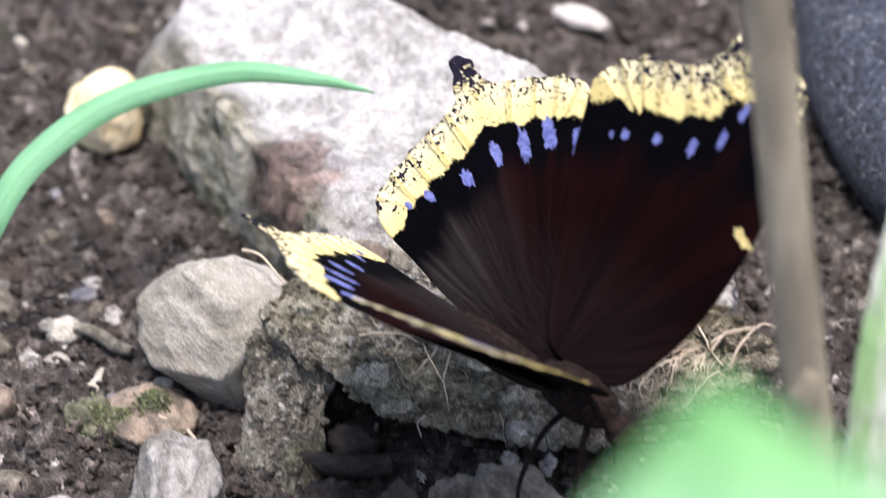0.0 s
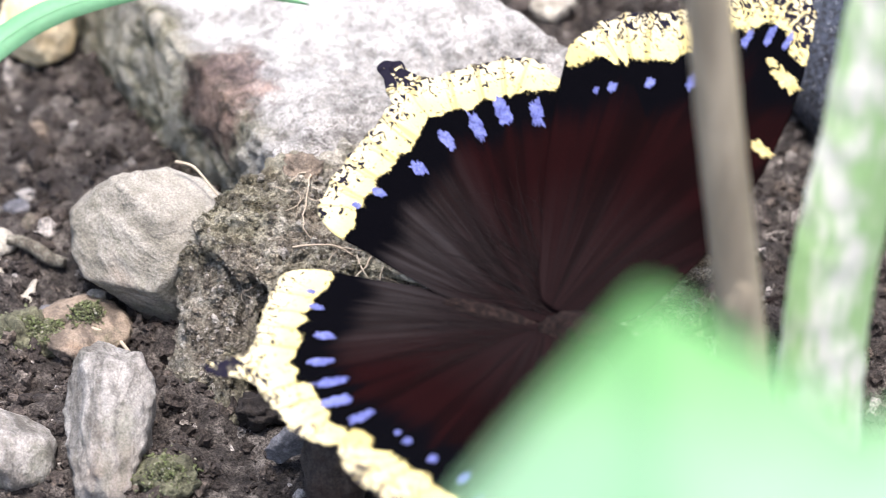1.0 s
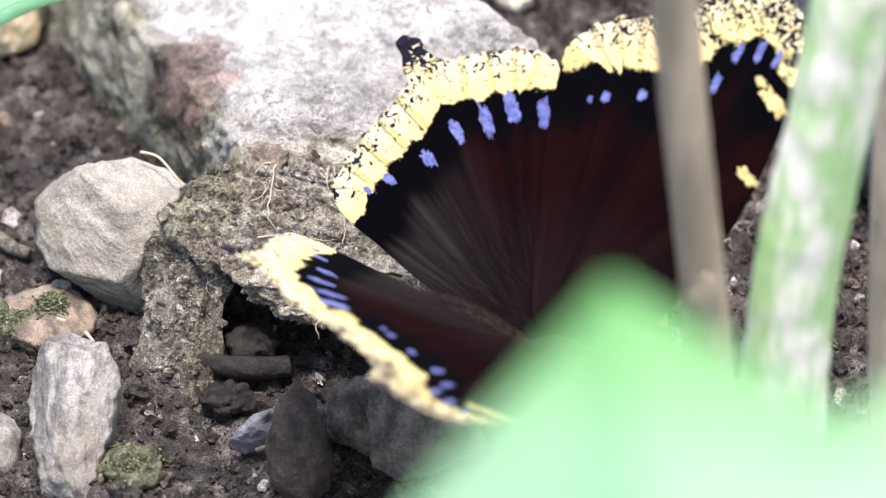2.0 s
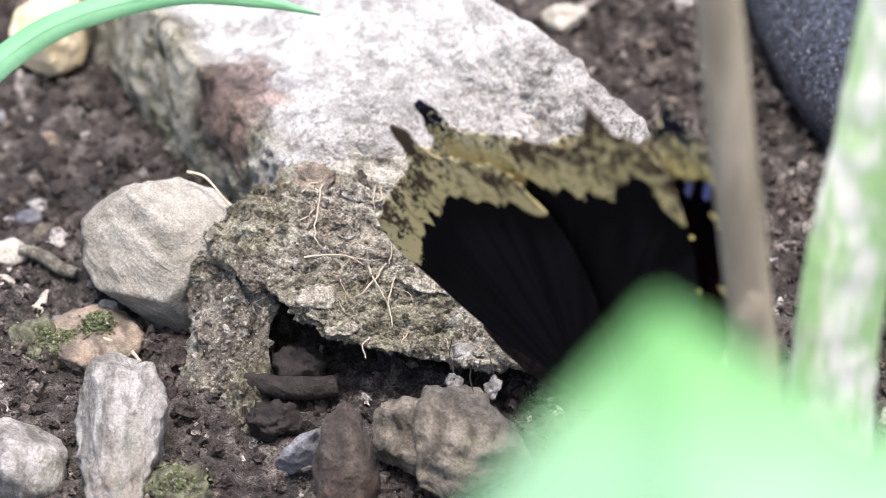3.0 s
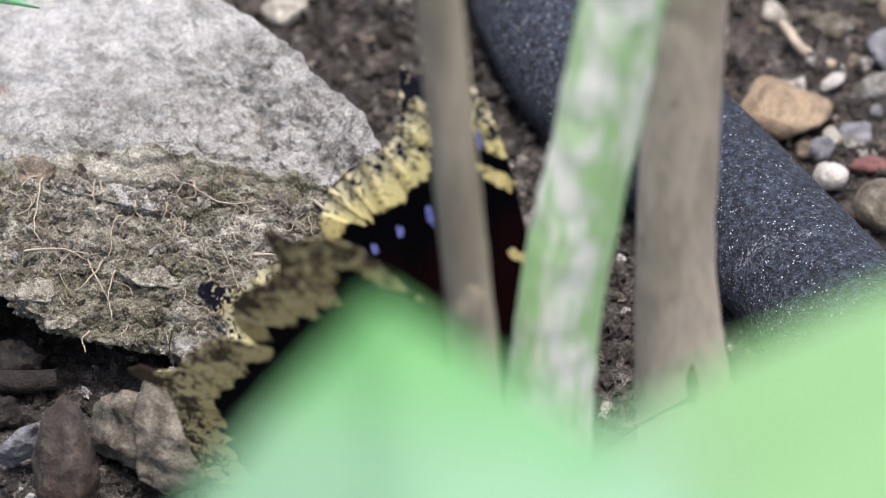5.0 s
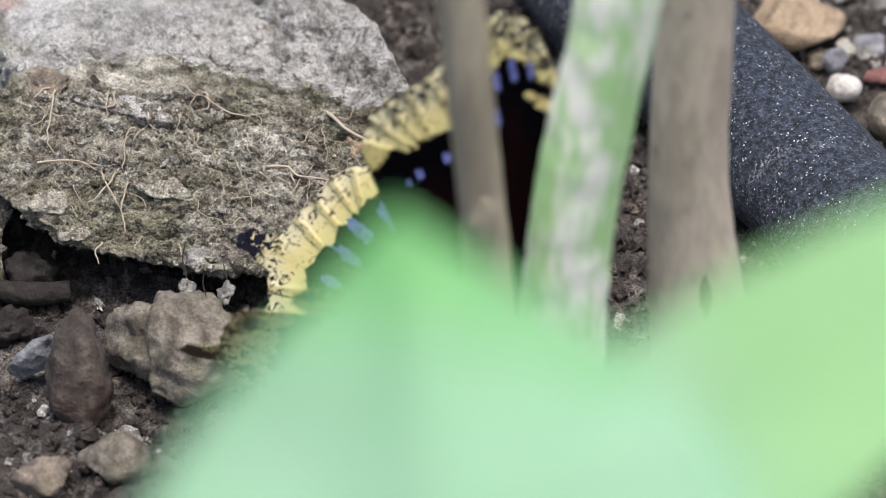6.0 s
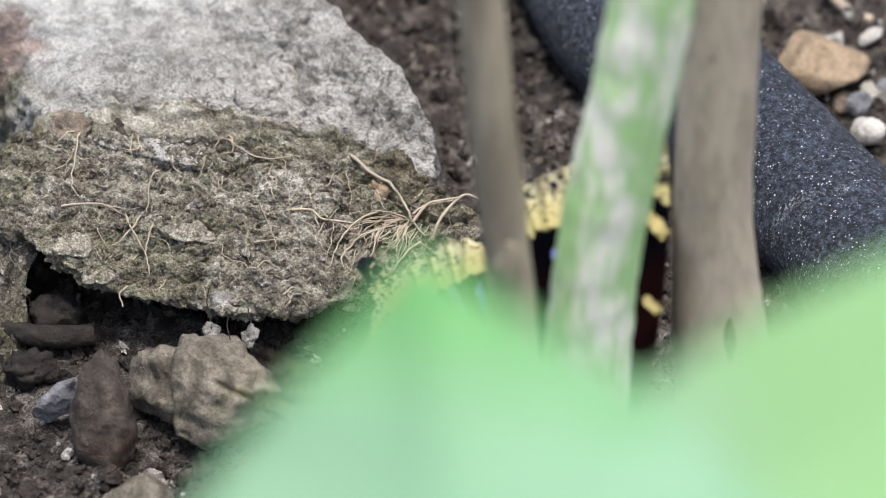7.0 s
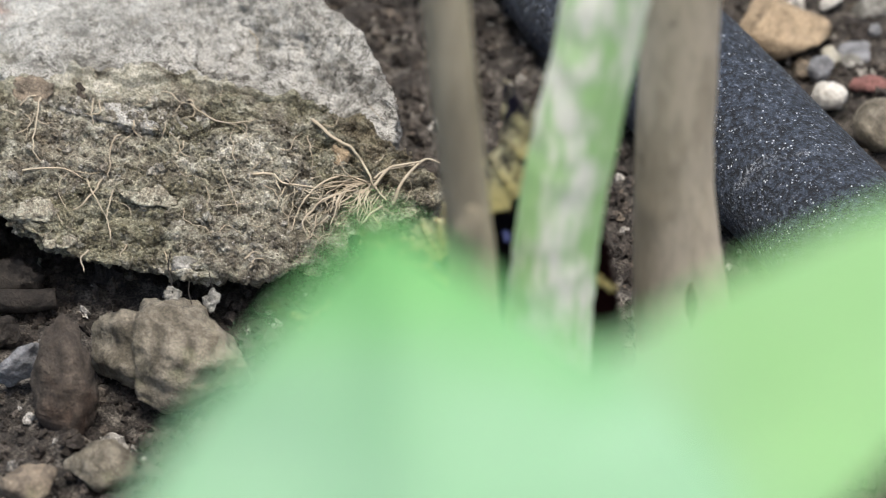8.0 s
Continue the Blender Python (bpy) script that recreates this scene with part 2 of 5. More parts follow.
def wing_material(name, field, glow, fur, band, border, speck, teeth_depth, band_width, speck_low, dust, vein, wide=1.0, margin_gloss=0.65, blotch=0.0):
    """A wing's scales. The attribute 'wing' holds: way along the outer margin, depth behind it, way out from the root."""
    nd = Nodes(name)
    at = nd.node("ShaderNodeAttribute")
    at.attribute_name = "wing"
    xyz = nd.node("ShaderNodeSeparateXYZ", Vector=at.outputs["Vector"])
    along, depth, out = xyz.outputs
    depth = nd.math("MULTIPLY", depth, wide)
    co = nd.coords()
    scales, coarse = nd.noise(5200, 2, 0.6), nd.noise(1100, 4, 0.7)
    broad = nd.noise(140, 3, 0.5)
    way = nd.node("ShaderNodeAttribute")
    way.attribute_name = "ray"
    hair = nd.noise(0.45, 4, 0.62, way.outputs["Vector"])
    wisp = nd.noise(1.5, 3, 0.6, way.outputs["Vector"])
    # the field: maroon scales, with grey-brown hair towards the body and the inner margin
    c = nd.mix(nd.step(hair, 0.36, 0.62), field, glow)
    c = nd.mix(nd.step(scales, 0.45, 0.7, 0, 0.35), c, [1.6 * q for q in field])
    inner = nd.node("ShaderNodeAttribute")
    inner.attribute_name = "furred"
    cover = nd.math("MULTIPLY", inner.outputs["Fac"], nd.step(nd.math("ADD", hair, nd.math("MULTIPLY", wisp, 0.5)), 0.50, 1.0, 0.55, 1.0))
    c = nd.mix(cover, c, nd.mix(nd.step(wisp, 0.34, 0.68), [0.55 * q for q in fur], fur))
    # the black band with its soft inner edge
    rag = nd.math("MULTIPLY", nd.math("SUBTRACT", hair, 0.5), 5.0)
    c = nd.mix(nd.step(nd.math("ADD", depth, rag), 4.2 + band_width, 1.6 + band_width), c, band)
    # the pale border, toothed by the cells between the veins, its edge frayed scale by scale
    cell = nd.math("ABSOLUTE", nd.math("SINE", nd.math("MULTIPLY", along, 1.15)))
    teeth = nd.math("MULTIPLY", nd.math("POWER", cell, 1.6), nd.step(nd.noise(260, 2, 0.5), 0.35, 0.65, 0.25 * teeth_depth, 1.5 * teeth_depth))
    wave = nd.math("MULTIPLY", nd.math("SUBTRACT", nd.noise(420, 2, 0.5), 0.5), 1.1)
    fray = nd.math("MULTIPLY", nd.math("SUBTRACT", nd.noise(2600, 3, 0.7), 0.5), 1.0)
    edge = nd.math("ADD", nd.math("ADD", nd.math("ADD", depth, wave), fray), teeth)
    inside = nd.step(edge, 3.66, 3.44)
    pale = nd.mix(nd.step(broad, 0.35, 0.65), border, [min(1, 1.15 * q) for q in border])
    # Paler towards the margin: gloss put into the border's colour.
    pale = nd.mix(nd.step(depth, 2.8, 0.4, 0, margin_gloss), pale, (1.12 * border[0], 1.20 * border[1], min(2.0 * border[2], 1.0 * border[1])))
    pale = nd.mix(nd.step(scales, 0.4, 0.75, 0, 0.30), pale, [0.75 * q for q in border])
    # thin darker creases along the veins, then dark dashes that crowd towards the wing's tip
    crease = nd.step(cell, 0.955, 0.995)
    pale = nd.mix(nd.math("MULTIPLY", crease, 0.6), pale, [vein * border[0], vein * 0.92 * border[1], vein * 0.7 * border[2]])
    dash = nd.noise(1500, 2, 0.55, None, 1.3)
    if blotch:
        dash = nd.math("ADD", nd.math("MULTIPLY", dash, 1 - blotch), nd.math("MULTIPLY", nd.noise(430, 4, 0.65, None, 0.8), blotch))
    dark = nd.math("SUBTRACT", dash, nd.math("MULTIPLY", nd.step(depth, 0.5, 3.2), 0.07))
    dark = nd.math("ADD", dark, nd.step(out, 26.0, 35.0, 0, dust))
    near = nd.node("ShaderNodeVectorMath", Vector=co)
    near.operation = "ABSOLUTE"
    for tip in ((0.0282, 0.0189, 0.0), (0.0004, 0.0402, 0.0)):
        gap = nd.node("ShaderNodeVectorMath", Vector=near.outputs[0])
        gap.operation = "DISTANCE"
        gap.inputs[1].default_value = tip
        dark = nd.math("ADD", dark, nd.step(gap.outputs["Value"], 0.0036, 0.0018, 0, 0.13))
    pale = nd.mix(nd.step(dark, speck_low, speck_low + 0.02), pale, speck)
    c = nd.mix(inside, c, pale)
    c = nd.mix(nd.math("MULTIPLY", nd.step(nd.math("ADD", depth, nd.math("MULTIPLY", nd.math("SUBTRACT", coarse, 0.5), 1.2)), 0.34, 0.16), nd.step(dash, 0.44, 0.52, 0.15, 0.9)), c, speck)
    n = nd.bump(scales, 0.5, 0.00012, nd.bump(nd.math("MULTIPLY", nd.step(cell, 0.75, 1.0), inside), 0.6, 0.0003))
    return nd.finish(c, 0.9, n, 0.02)


SOIL, CRUMB = soil_material(), crumb_material()
LIMESTONE, CLOD = slab_material(), clod_material(lift=1.16)
CLOD_GREY = clod_material("dry grey earth", 0.80)
CLOD_PALE = clod_material("pale dry earth", 1.5)
CLOD_CRUMB = clod_material("loose grey-brown earth", 1.0, True)
STONE_PALE = stone_material("pale ochre-veined stone", (0.44, 0.415, 0.35), (0.23, 0.215, 0.175), (0.36, 0.30, 0.235), 0.3, 0.8, 0.15, (0, 0, 0), (1, 1, 1))
BOULDER = stone_material("striped pale stone", (0.275, 0.262, 0.222), (0.140, 0.132, 0.105), (0.27, 0.20, 0.158), 0.5, 0.8, 0.2, (0, 30, 35), (0.6, 0.6, 2.0), 0.6)
STONE_GREY = stone_material("grey crystalline stone", (0.295, 0.285, 0.26), (0.085, 0.08, 0.068), (0.20, 0.165, 0.13), 0.6, 0.9, 0.3, (15, 5, 0), (1.5, 1.5, 0.5), 0.4)
STONE_TAN = stone_material("tan muddy stone", (0.20, 0.175, 0.137), (0.055, 0.047, 0.034), (0.12, 0.108, 0.065), 0.5, 1.0, 0.45)
STONE_BROWN = stone_material("dark brown stone", (0.075, 0.060, 0.048), (0.024, 0.019, 0.015), (0.085, 0.050, 0.034), 0.5, 1.2)
STONE_RUST = stone_material("rusty stone", (0.25, 0.20, 0.15), (0.08, 0.065, 0.05), (0.20, 0.115, 0.06), 0.6, 1.2, 0.45)
STONE_YELLOW = stone_material("yellow quartz pebble", (0.80, 0.72, 0.50), (0.55, 0.44, 0.24), (0.62, 0.45, 0.20), 0.5, 0.8)
STONE_ORANGE = stone_material("orange sandstone", (0.31, 0.235, 0.155), (0.19, 0.142, 0.092), (0.25, 0.185, 0.125), 0.5, 1.2)
BRICK = stone_material("dull red brick", (0.22, 0.105, 0.092), (0.12, 0.055, 0.048), (0.26, 0.16, 0.14), 0.4, 1.4)
STONE_WHITE = stone_material("white quartz", (0.54, 0.515, 0.475), (0.34, 0.32, 0.285), (0.42, 0.39, 0.35), 0.4)
STONE_SLATE = stone_material("blue-grey slate", (0.23, 0.23, 0.24), (0.10, 0.10, 0.105), (0.17, 0.16, 0.155), 0.4, 1.2)
MOSS = stone_material("moss and soil", (0.15, 0.152, 0.095), (0.05, 0.05, 0.031), (0.10, 0.088, 0.065), 0.5, 1.6)
HOSE = hose_material()


def moss_material():
    nd = Nodes("moss leaves")
    c = nd.ramp(island(nd), (0.0, (0.05, 0.05, 0.03)), (0.5, (0.105, 0.118, 0.062)), (0.85, (0.15, 0.185, 0.075)), (1.0, (0.25, 0.245, 0.19)))
    return nd.finish(c, 0.8, None, 0.2, 0.2)


MOSS_LEAF = moss_material()
DRY_STEM = stem_material("dry grey stem", (0.36, 0.315, 0.225), (0.20, 0.172, 0.12), 0.75, 0.46, 0.60, 0.25)
# Near-black because the hollow's shade is put into this colour.
HOLLOW_DARK = stone_material("black-brown for the shaded hollow", (0.030, 0.025, 0.021), (0.010, 0.008, 0.007), (0.022, 0.017, 0.014), 0.5, 1.2)
GREEN_STEM = stem_material("green and white stem", (0.86, 0.86, 0.72), (0.37, 0.62, 0.24), 0.95, 0.455, 0.57, 0.32)
BROWN_STEM = stem_material("grey-brown woody stem", (0.50, 0.43, 0.325), (0.33, 0.28, 0.20), 0.6)
LEAF = leaf_material("soft green leaf", (0.35, 0.575, 0.385), (0.30, 0.54, 0.33), 40, (0.18, 0.49, 0.15))
LEAF_YELLOW = leaf_material("yellow-green leaf", (0.34, 0.55, 0.345), (0.30, 0.52, 0.295), 40, (0.29, 0.53, 0.23))
GRASS = leaf_material("grass blade", (0.25, 0.53, 0.30), (0.21, 0.48, 0.26), 120)
# Dark tone that stands for the shade inside the stem's cleft.
CLEFT_DARK = stem_material("dark bark, cleft shade in colour", (0.09, 0.066, 0.046), (0.05, 0.035, 0.025), 0.6)
ROOT = stem_material("pale root", (0.37, 0.315, 0.235), (0.24, 0.195, 0.14), 0.5)
WING_TOP = wing_material("maroon wing scales", (0.0030, 0.0010, 0.0011), (0.0072, 0.0016, 0.0018), (0.022, 0.0195, 0.0195), (0.0009, 0.0009, 0.0016), (0.53, 0.455, 0.195), (0.012, 0.011, 0.018), 0.45, 4.0, 0.578, 0.112, 0.62)
WING_UNDER = wing_material("black-brown underwing scales", (0.0055, 0.0050, 0.0050), (0.0125, 0.0112, 0.0112), (0.0115, 0.0100, 0.0100), (0.0060, 0.0055, 0.0056), (0.58, 0.475, 0.215), (0.085, 0.060, 0.036), 0.55, 3.0, 0.485, 0.03, 0.5, 0.86, 0.15, 0.55)
SPOT = stone_material("violet-blue scales", (0.165, 0.195, 0.47), (0.08, 0.095, 0.27), (0.25, 0.28, 0.54), 0.3, 4)
CREAM = stone_material("cream scales", (0.80, 0.66, 0.28), (0.50, 0.40, 0.15), (0.70, 0.55, 0.2), 0.3, 4)


def fur_material():
    nd = Nodes("dark brown fur")
    h = nd.noise(1800, 4, 0.7)
    c = nd.mix(nd.step(h, 0.4, 0.7), (0.006, 0.004, 0.0036), (0.026, 0.016, 0.013))
    return nd.finish(c, 0.9, nd.bump(h, 0.9, 0.0005), 0.1)


FUR = fur_material()


def hair_material():
    nd = Nodes("grey-brown hair")
    c = nd.ramp(island(nd), (0.0, (0.004, 0.003, 0.003)), (0.5, (0.008, 0.0055, 0.0053)), (0.85, (0.013, 0.009, 0.0085)), (1.0, (0.020, 0.016, 0.0148)))
    return nd.finish(c, 0.8, None, 0.15)


HAIR = hair_material()


# ---- building helpers ----
def link(name, bm, material, parent=None, label="", smooth=True, scale=MM):
    """Links a bmesh in millimetres as one mesh object."""
    bmesh.ops.scale(bm, vec=(scale,) * 3, verts=bm.verts)
    me = bpy.data.meshes.new(name)
    bm.to_mesh(me)
    bm.free()
    for p in me.polygons:
        p.use_smooth = smooth
    for m in material if isinstance(material, (list, tuple)) else (material,):
        me.materials.append(m)
    ob = new(name, me)
    ob.parent = parent
    return tagged(ob, label)


def part(name, bm, material, parent, label=""):
    return link(name, bm, material, parent, label)


def lumpy(co, amp, size, octaves=4, seed=0.0):
    p = Vector(co) / size + Vector((seed * 7.1, seed * 3.3, seed * 5.7))
    return amp * noise.fractal(p, 0.8, 2.1, octaves)


def ground_height(x, y):
    """Height of the soil in mm."""
    far = math.exp(-max(0.0, math.hypot(x, y - 20) - 120) / 400)
    h = lumpy((x, y, 0), 2.0, 17, 3, 1.0) + lumpy((x, y, 3), 1.3, 5.0, 4, 2.0) + lumpy((x, y, 7), 0.5, 1.7, 3, 3.0)
    return h * far + 8.0 * (1 - far) * noise.noise(Vector((x, y, 0)) / 900)


def build_ground():
    def axis(lo, hi, step):
        mid = list(np.arange(lo, hi + step / 2, step))
        right, d = [], step
        while (right[-1] if right else hi) < 60000:
            d *= 1.22
            right.append((right[-1] if right else hi) + d)
        left, d = [], step
        while (left[-1] if left else lo) > -60000:
            d *= 1.22
            left.append((left[-1] if left else lo) - d)
        return left[::-1] + mid + right

    xs, ys = axis(-78, 66, 0.5), axis(-38, 100, 0.5)
    verts = [(x * MM, y * MM, ground_height(x, y) * MM) for y in ys for x in xs]
    w = len(xs)
    faces = [(j * w + i, j * w + i + 1, (j + 1) * w + i + 1, (j + 1) * w + i) for j in range(len(ys) - 1) for i in range(w - 1)]
    me = bpy.data.meshes.new("ground")
    me.from_pydata(verts, [], faces)
    me.materials.append(SOIL)
    for p in me.polygons:
        p.use_smooth = True
    return tagged(new("ground", me), "dark damp garden soil with crumbs and grit", "soil", kind="structure")


def rock_mesh(size, seed, sub=4, facets=9, rough=0.07, grain=0.35, planes=()):
    """A stone of that size about its middle: a ball cut by random planes, then roughened."""
    rng = random.Random(seed)
    bm = bmesh.new()
    bmesh.ops.create_icosphere(bm, subdivisions=sub, radius=1.0)
    cuts = []
    for _ in range(facets):
        n = Vector((rng.gauss(0, 1), rng.gauss(0, 1), rng.gauss(0, 1))).normalized()
        cuts.append((n, rng.uniform(0.62, 0.9)))
    cuts += [(Vector(n).normalized(), d) for n, d in planes]
    half = Vector(size) / 2
    for v in bm.verts:
        p = v.co.copy()
        for n, d in cuts:
            over = p.dot(n) - d
            if over > 0:
                p -= n * over * 0.92
        p *= 1.12 + lumpy(p, rough * 1.6, 0.9, 3, seed)
        q = Vector((p.x * half.x, p.y * half.y, p.z * half.z))
        v.co = q + v.co * (lumpy(q, grain, 1.6, 4, seed + 0.5))
    return bm


def stone(name, at, size, material, label, category="stone", turn=(0, 0, 0), seed=1, sub=4, facets=9, rough=0.07, grain=0.3, group="", neck=0.0, cleft=0.0, planes=()):
    bm = rock_mesh(size, seed, sub, facets, rough, grain, planes)
    for v in bm.verts:
        if neck:
            f = 1 - neck * max(0.0, v.co.z / size[2] + 0.1)
            v.co.x, v.co.y = v.co.x * f, v.co.y * f
        if cleft:
            gap = abs(v.co.x + 0.22 * size[0] + 0.25 * v.co.z + lumpy(v.co, 0.5, 3.0, 2, seed))
            v.co *= 1 - cleft * math.exp(-(gap / 0.55) ** 2)
    ob = link(name, bm, material)
    ob.matrix_world = Matrix.Translation(Vector(at) * MM) @ pose(0, 0, 0, *turn)
    return tagged(ob, label, category, group)


def outline_block(top, bottom, rings=26, per=14, rough=(0.8, 6.0), fine=(0.3, 1.6), bulge=1.0, seed=1.0, crown=0.0, relief=None):
    """A block with an outline given by corners of its top and of its foot; the surface is roughened."""
    def smooth_loop(pts):
        n, out = len(pts), []
        for i in range(n):
            a, b, c, d = (Vector(pts[(i + k - 1) % n]) for k in range(4))
            for s in range(per):
                t = s / per
                out.append(0.5 * ((2 * b) + (c - a) * t + (2 * a - 5 * b + 4 * c - d) * t * t + (3 * b - a - 3 * c + d) * t ** 3))
        return out

    up, low = smooth_loop(top), smooth_loop(bottom)
    n = len(up)
    mid = sum(up, Vector()) / n + Vector((0, 0, crown))
    foot = sum(low, Vector()) / n
    bm = bmesh.new()
    loops = []
    for r in range(1, rings + 1):
        f = r / rings
        loops.append([mid.lerp(p, f) + Vector((0, 0, crown * 0.0)) for p in up])
    walls = max(6, rings // 3)
    for r in range(1, walls + 1):
        f = r / walls
        ring = []
        for a, b in zip(up, low):
            p = a.lerp(b, f)
            away = Vector((p.x - mid.x, p.y - mid.y, 0))
            ring.append(p + away.normalized() * bulge * math.sin(math.pi * f))
        loops.append(ring)
    for f in (0.66, 0.33):
        loops.append([foot.lerp(p, f) for p in low])
    grid = [[bm.verts.new(p) for p in ring] for ring in loops]
    c0, c1 = bm.verts.new(mid), bm.verts.new(foot)
    for i in range(n):
        j = (i + 1) % n
        bm.faces.new((c0, grid[0][i], grid[0][j]))
        for a, b in zip(grid, grid[1:]):
            bm.faces.new((a[i], b[i], b[j], a[j]))
        bm.faces.new((c1, grid[-1][j], grid[-1][i]))
    bm.normal_update()
    bmesh.ops.recalc_face_normals(bm, faces=bm.faces)
    for _ in range(2):
        bmesh.ops.smooth_vert(bm, verts=bm.verts, factor=0.5, use_axis_x=True, use_axis_y=True, use_axis_z=True)
    bm.normal_update()
    moves = [(v, v.normal * (lumpy(v.co, rough[0], rough[1], 4, seed) + lumpy(v.co, fine[0], fine[1], 4, seed + 2) + (relief(v.co) if relief else 0.0))) for v in bm.verts]
    for v, d in moves:
        v.co += d
    return bm


def tube(points, radii, sides=10, seed=0.0, wobble=0.0, closed=True):
    """A bmesh tube through the points, rounded at its ends."""
    pts = [Vector(p) for p in points]
    bm = bmesh.new()
    rings = []
    for i, p in enumerate(pts):
        d = (pts[min(i + 1, len(pts) - 1)] - pts[max(i - 1, 0)]).normalized()
        a = d.orthogonal().normalized() if i == 0 else (last - d * last.dot(d)).normalized()
        last = a
        b = d.cross(a)
        r = radii[i] if isinstance(radii, (list, tuple)) else radii
        ring = []
        for k in range(sides):
            w = 2 * math.pi * k / sides
            q = a * math.cos(w) + b * math.sin(w)
            ring.append(bm.verts.new(p + q * r * (1 + (lumpy(p + q * r, wobble, 2.5, 3, seed) if wobble else 0))))
        rings.append(ring)
    for a, b in zip(rings, rings[1:]):
        for k in range(sides):
            bm.faces.new((a[k], a[(k + 1) % sides], b[(k + 1) % sides], b[k]))
    if closed:
        bm.faces.new(rings[0][::-1])
        bm.faces.new(rings[-1])
    return bm


def curve_points(pts, per=8):
    """A smooth way through the points."""
    p = [Vector(q) for q in pts]
    p = [2 * p[0] - p[1]] + p + [2 * p[-1] - p[-2]]
    out = []
    for a, b, c, d in zip(p, p[1:], p[2:], p[3:]):
        for s in range(per):
            t = s / per
            out.append(0.5 * ((2 * b) + (c - a) * t + (2 * a - 5 * b + 4 * c - d) * t * t + (3 * b - a - 3 * c + d) * t ** 3))
    return out + [p[-2]]


# ---- the ground, the slab and the earth ----
ground = build_ground()

SLAB_TOP = ((-58, 60, 12.5), (-46.5, 37, 12.5), (-36.8, 22.6, 13), (-18.5, 18.8, 11), (-5.2, 19.6, 8), (-2.2, 25.0, 9), (-4.6, 31.3, 12.5),
            (-10.3, 38.2, 15), (-20.9, 49.5, 17), (-29.3, 55.8, 17), (-39.8, 63.5, 17), (-48.6, 70.5, 16), (-56, 70, 14))
SLAB_FOOT = ((-64.5, 68, -1), (-51.5, 42.0, -1), (-38, 28, -1), (-18.5, 23, -1), (-6, 24, -1), (-2.8, 29.0, -1), (-5, 36, -1),
             (-11, 44, -1), (-21.5, 55, -1), (-30, 62, -1), (-40, 70, -1), (-50, 78, -1), (-60, 78, -1))


def slab_relief(co):
    """Pits in the worn lower part and on the mossy flank."""
    worn = min(1.0, max(0.0, (66 - (co.y - 0.55 * co.x)) / 18))
    flank = 0.2 * min(1.0, max(0.0, (-0.87 * co.x - 0.493 * co.y - 20.6) / 1.5))
    rim = min(1.0, max(0.25, (14.5 - 0.72 * co.x - 0.70 * (co.y - 24) - 12.0) / 4.0))
    return rim * (0.25 + worn + flank) * (-0.75 * max(0.0, lumpy(co, 1.0, 1.5, 4, 8.0)) + lumpy(co, 0.22, 0.8, 3, 9.0)) + 0.35 * worn * lumpy(co, 1.0, 4.5, 3, 10.0)


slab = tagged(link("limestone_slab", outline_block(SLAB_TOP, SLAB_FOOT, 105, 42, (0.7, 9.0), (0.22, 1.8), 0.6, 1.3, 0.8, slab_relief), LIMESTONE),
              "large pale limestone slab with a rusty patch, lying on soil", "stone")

CLOD_TOP = ((-47.8, 16.4, 11.5), (-42.2, 24.5, 13), (-32.5, 27, 13.6), (-20.2, 26, 13.4), (-9.1, 23.5, 12), (-1.3, 18.4, 9.6), (2.0, 14.6, 7.5),
            (-3.5, 9.8, 7.2), (-13.1, 3.6, 7), (-19.4, 2.6, 7), (-29.3, 4.4, 7), (-34.8, 6.3, 8), (-40.9, 9.6, 9.6))
CLOD_FOOT = ((-45.5, 18, 8.5), (-41, 24, 5), (-32, 26, 3), (-20, 26, 2), (-9, 24, 2), (-1.8, 19, 0), (0.6, 15, -1),
             (-4, 12.5, 0), (-12.5, 8.8, 4.4), (-19, 8.2, 4.6), (-28.5, 9.2, 4.6), (-33.5, 10.0, 5), (-39.5, 13, 6.5))


def clod_relief(co):
    """Broken layers with overhanging lips, hollows, and the hole against the slab."""
    s = co.y * 0.36 + co.x * 0.05 + lumpy(co, 0.75, 6.5, 3, 3.0)
    saw = s - math.floor(s)
    lip = (1 - saw) ** 1.6 - 0.3
    hole = math.exp(-((co.x + 21.2) ** 2 + (co.y - 22.6) ** 2) / 1.6)
    return 1.15 * lip * (0.55 + lumpy(co, 0.5, 8.0, 2, 6.0)) - 0.9 * max(0.0, lumpy(co, 1.0, 2.6, 3, 4.0)) - 2.6 * hole


clod = tagged(link("earth_clod", outline_block(CLOD_TOP, CLOD_FOOT, 96, 36, (1.3, 6.5), (0.55, 1.5), 0.3, 5.2, 0.9, clod_relief), CLOD),
              "grey-brown root-bound clod of earth against the slab", "clod")

PILLAR_TOP = ((-49.0, 15.6, 8.6), (-45.5, 17.2, 9.2), (-42.2, 15.0, 8.4), (-42.4, 12.2, 7.8), (-45.6, 11.6, 8.0))
PILLAR_FOOT = ((-50.2, 9.0, -1), (-46.6, 11.5, -1), (-43.0, 6, -1), (-43.8, 1.2, -1), (-47.6, 1.4, -1))


def pillar_relief(co):
    """Ridges and grooves that run down the lump."""
    return 0.9 * noise.noise(Vector((co.x * 0.5, co.y * 0.2, co.z * 0.08 + 5.0))) + lumpy((co.x, co.y, co.z * 0.5), 0.7, 2.0, 4, 11.0) + lumpy(co, 0.35, 0.8, 3, 12.0)


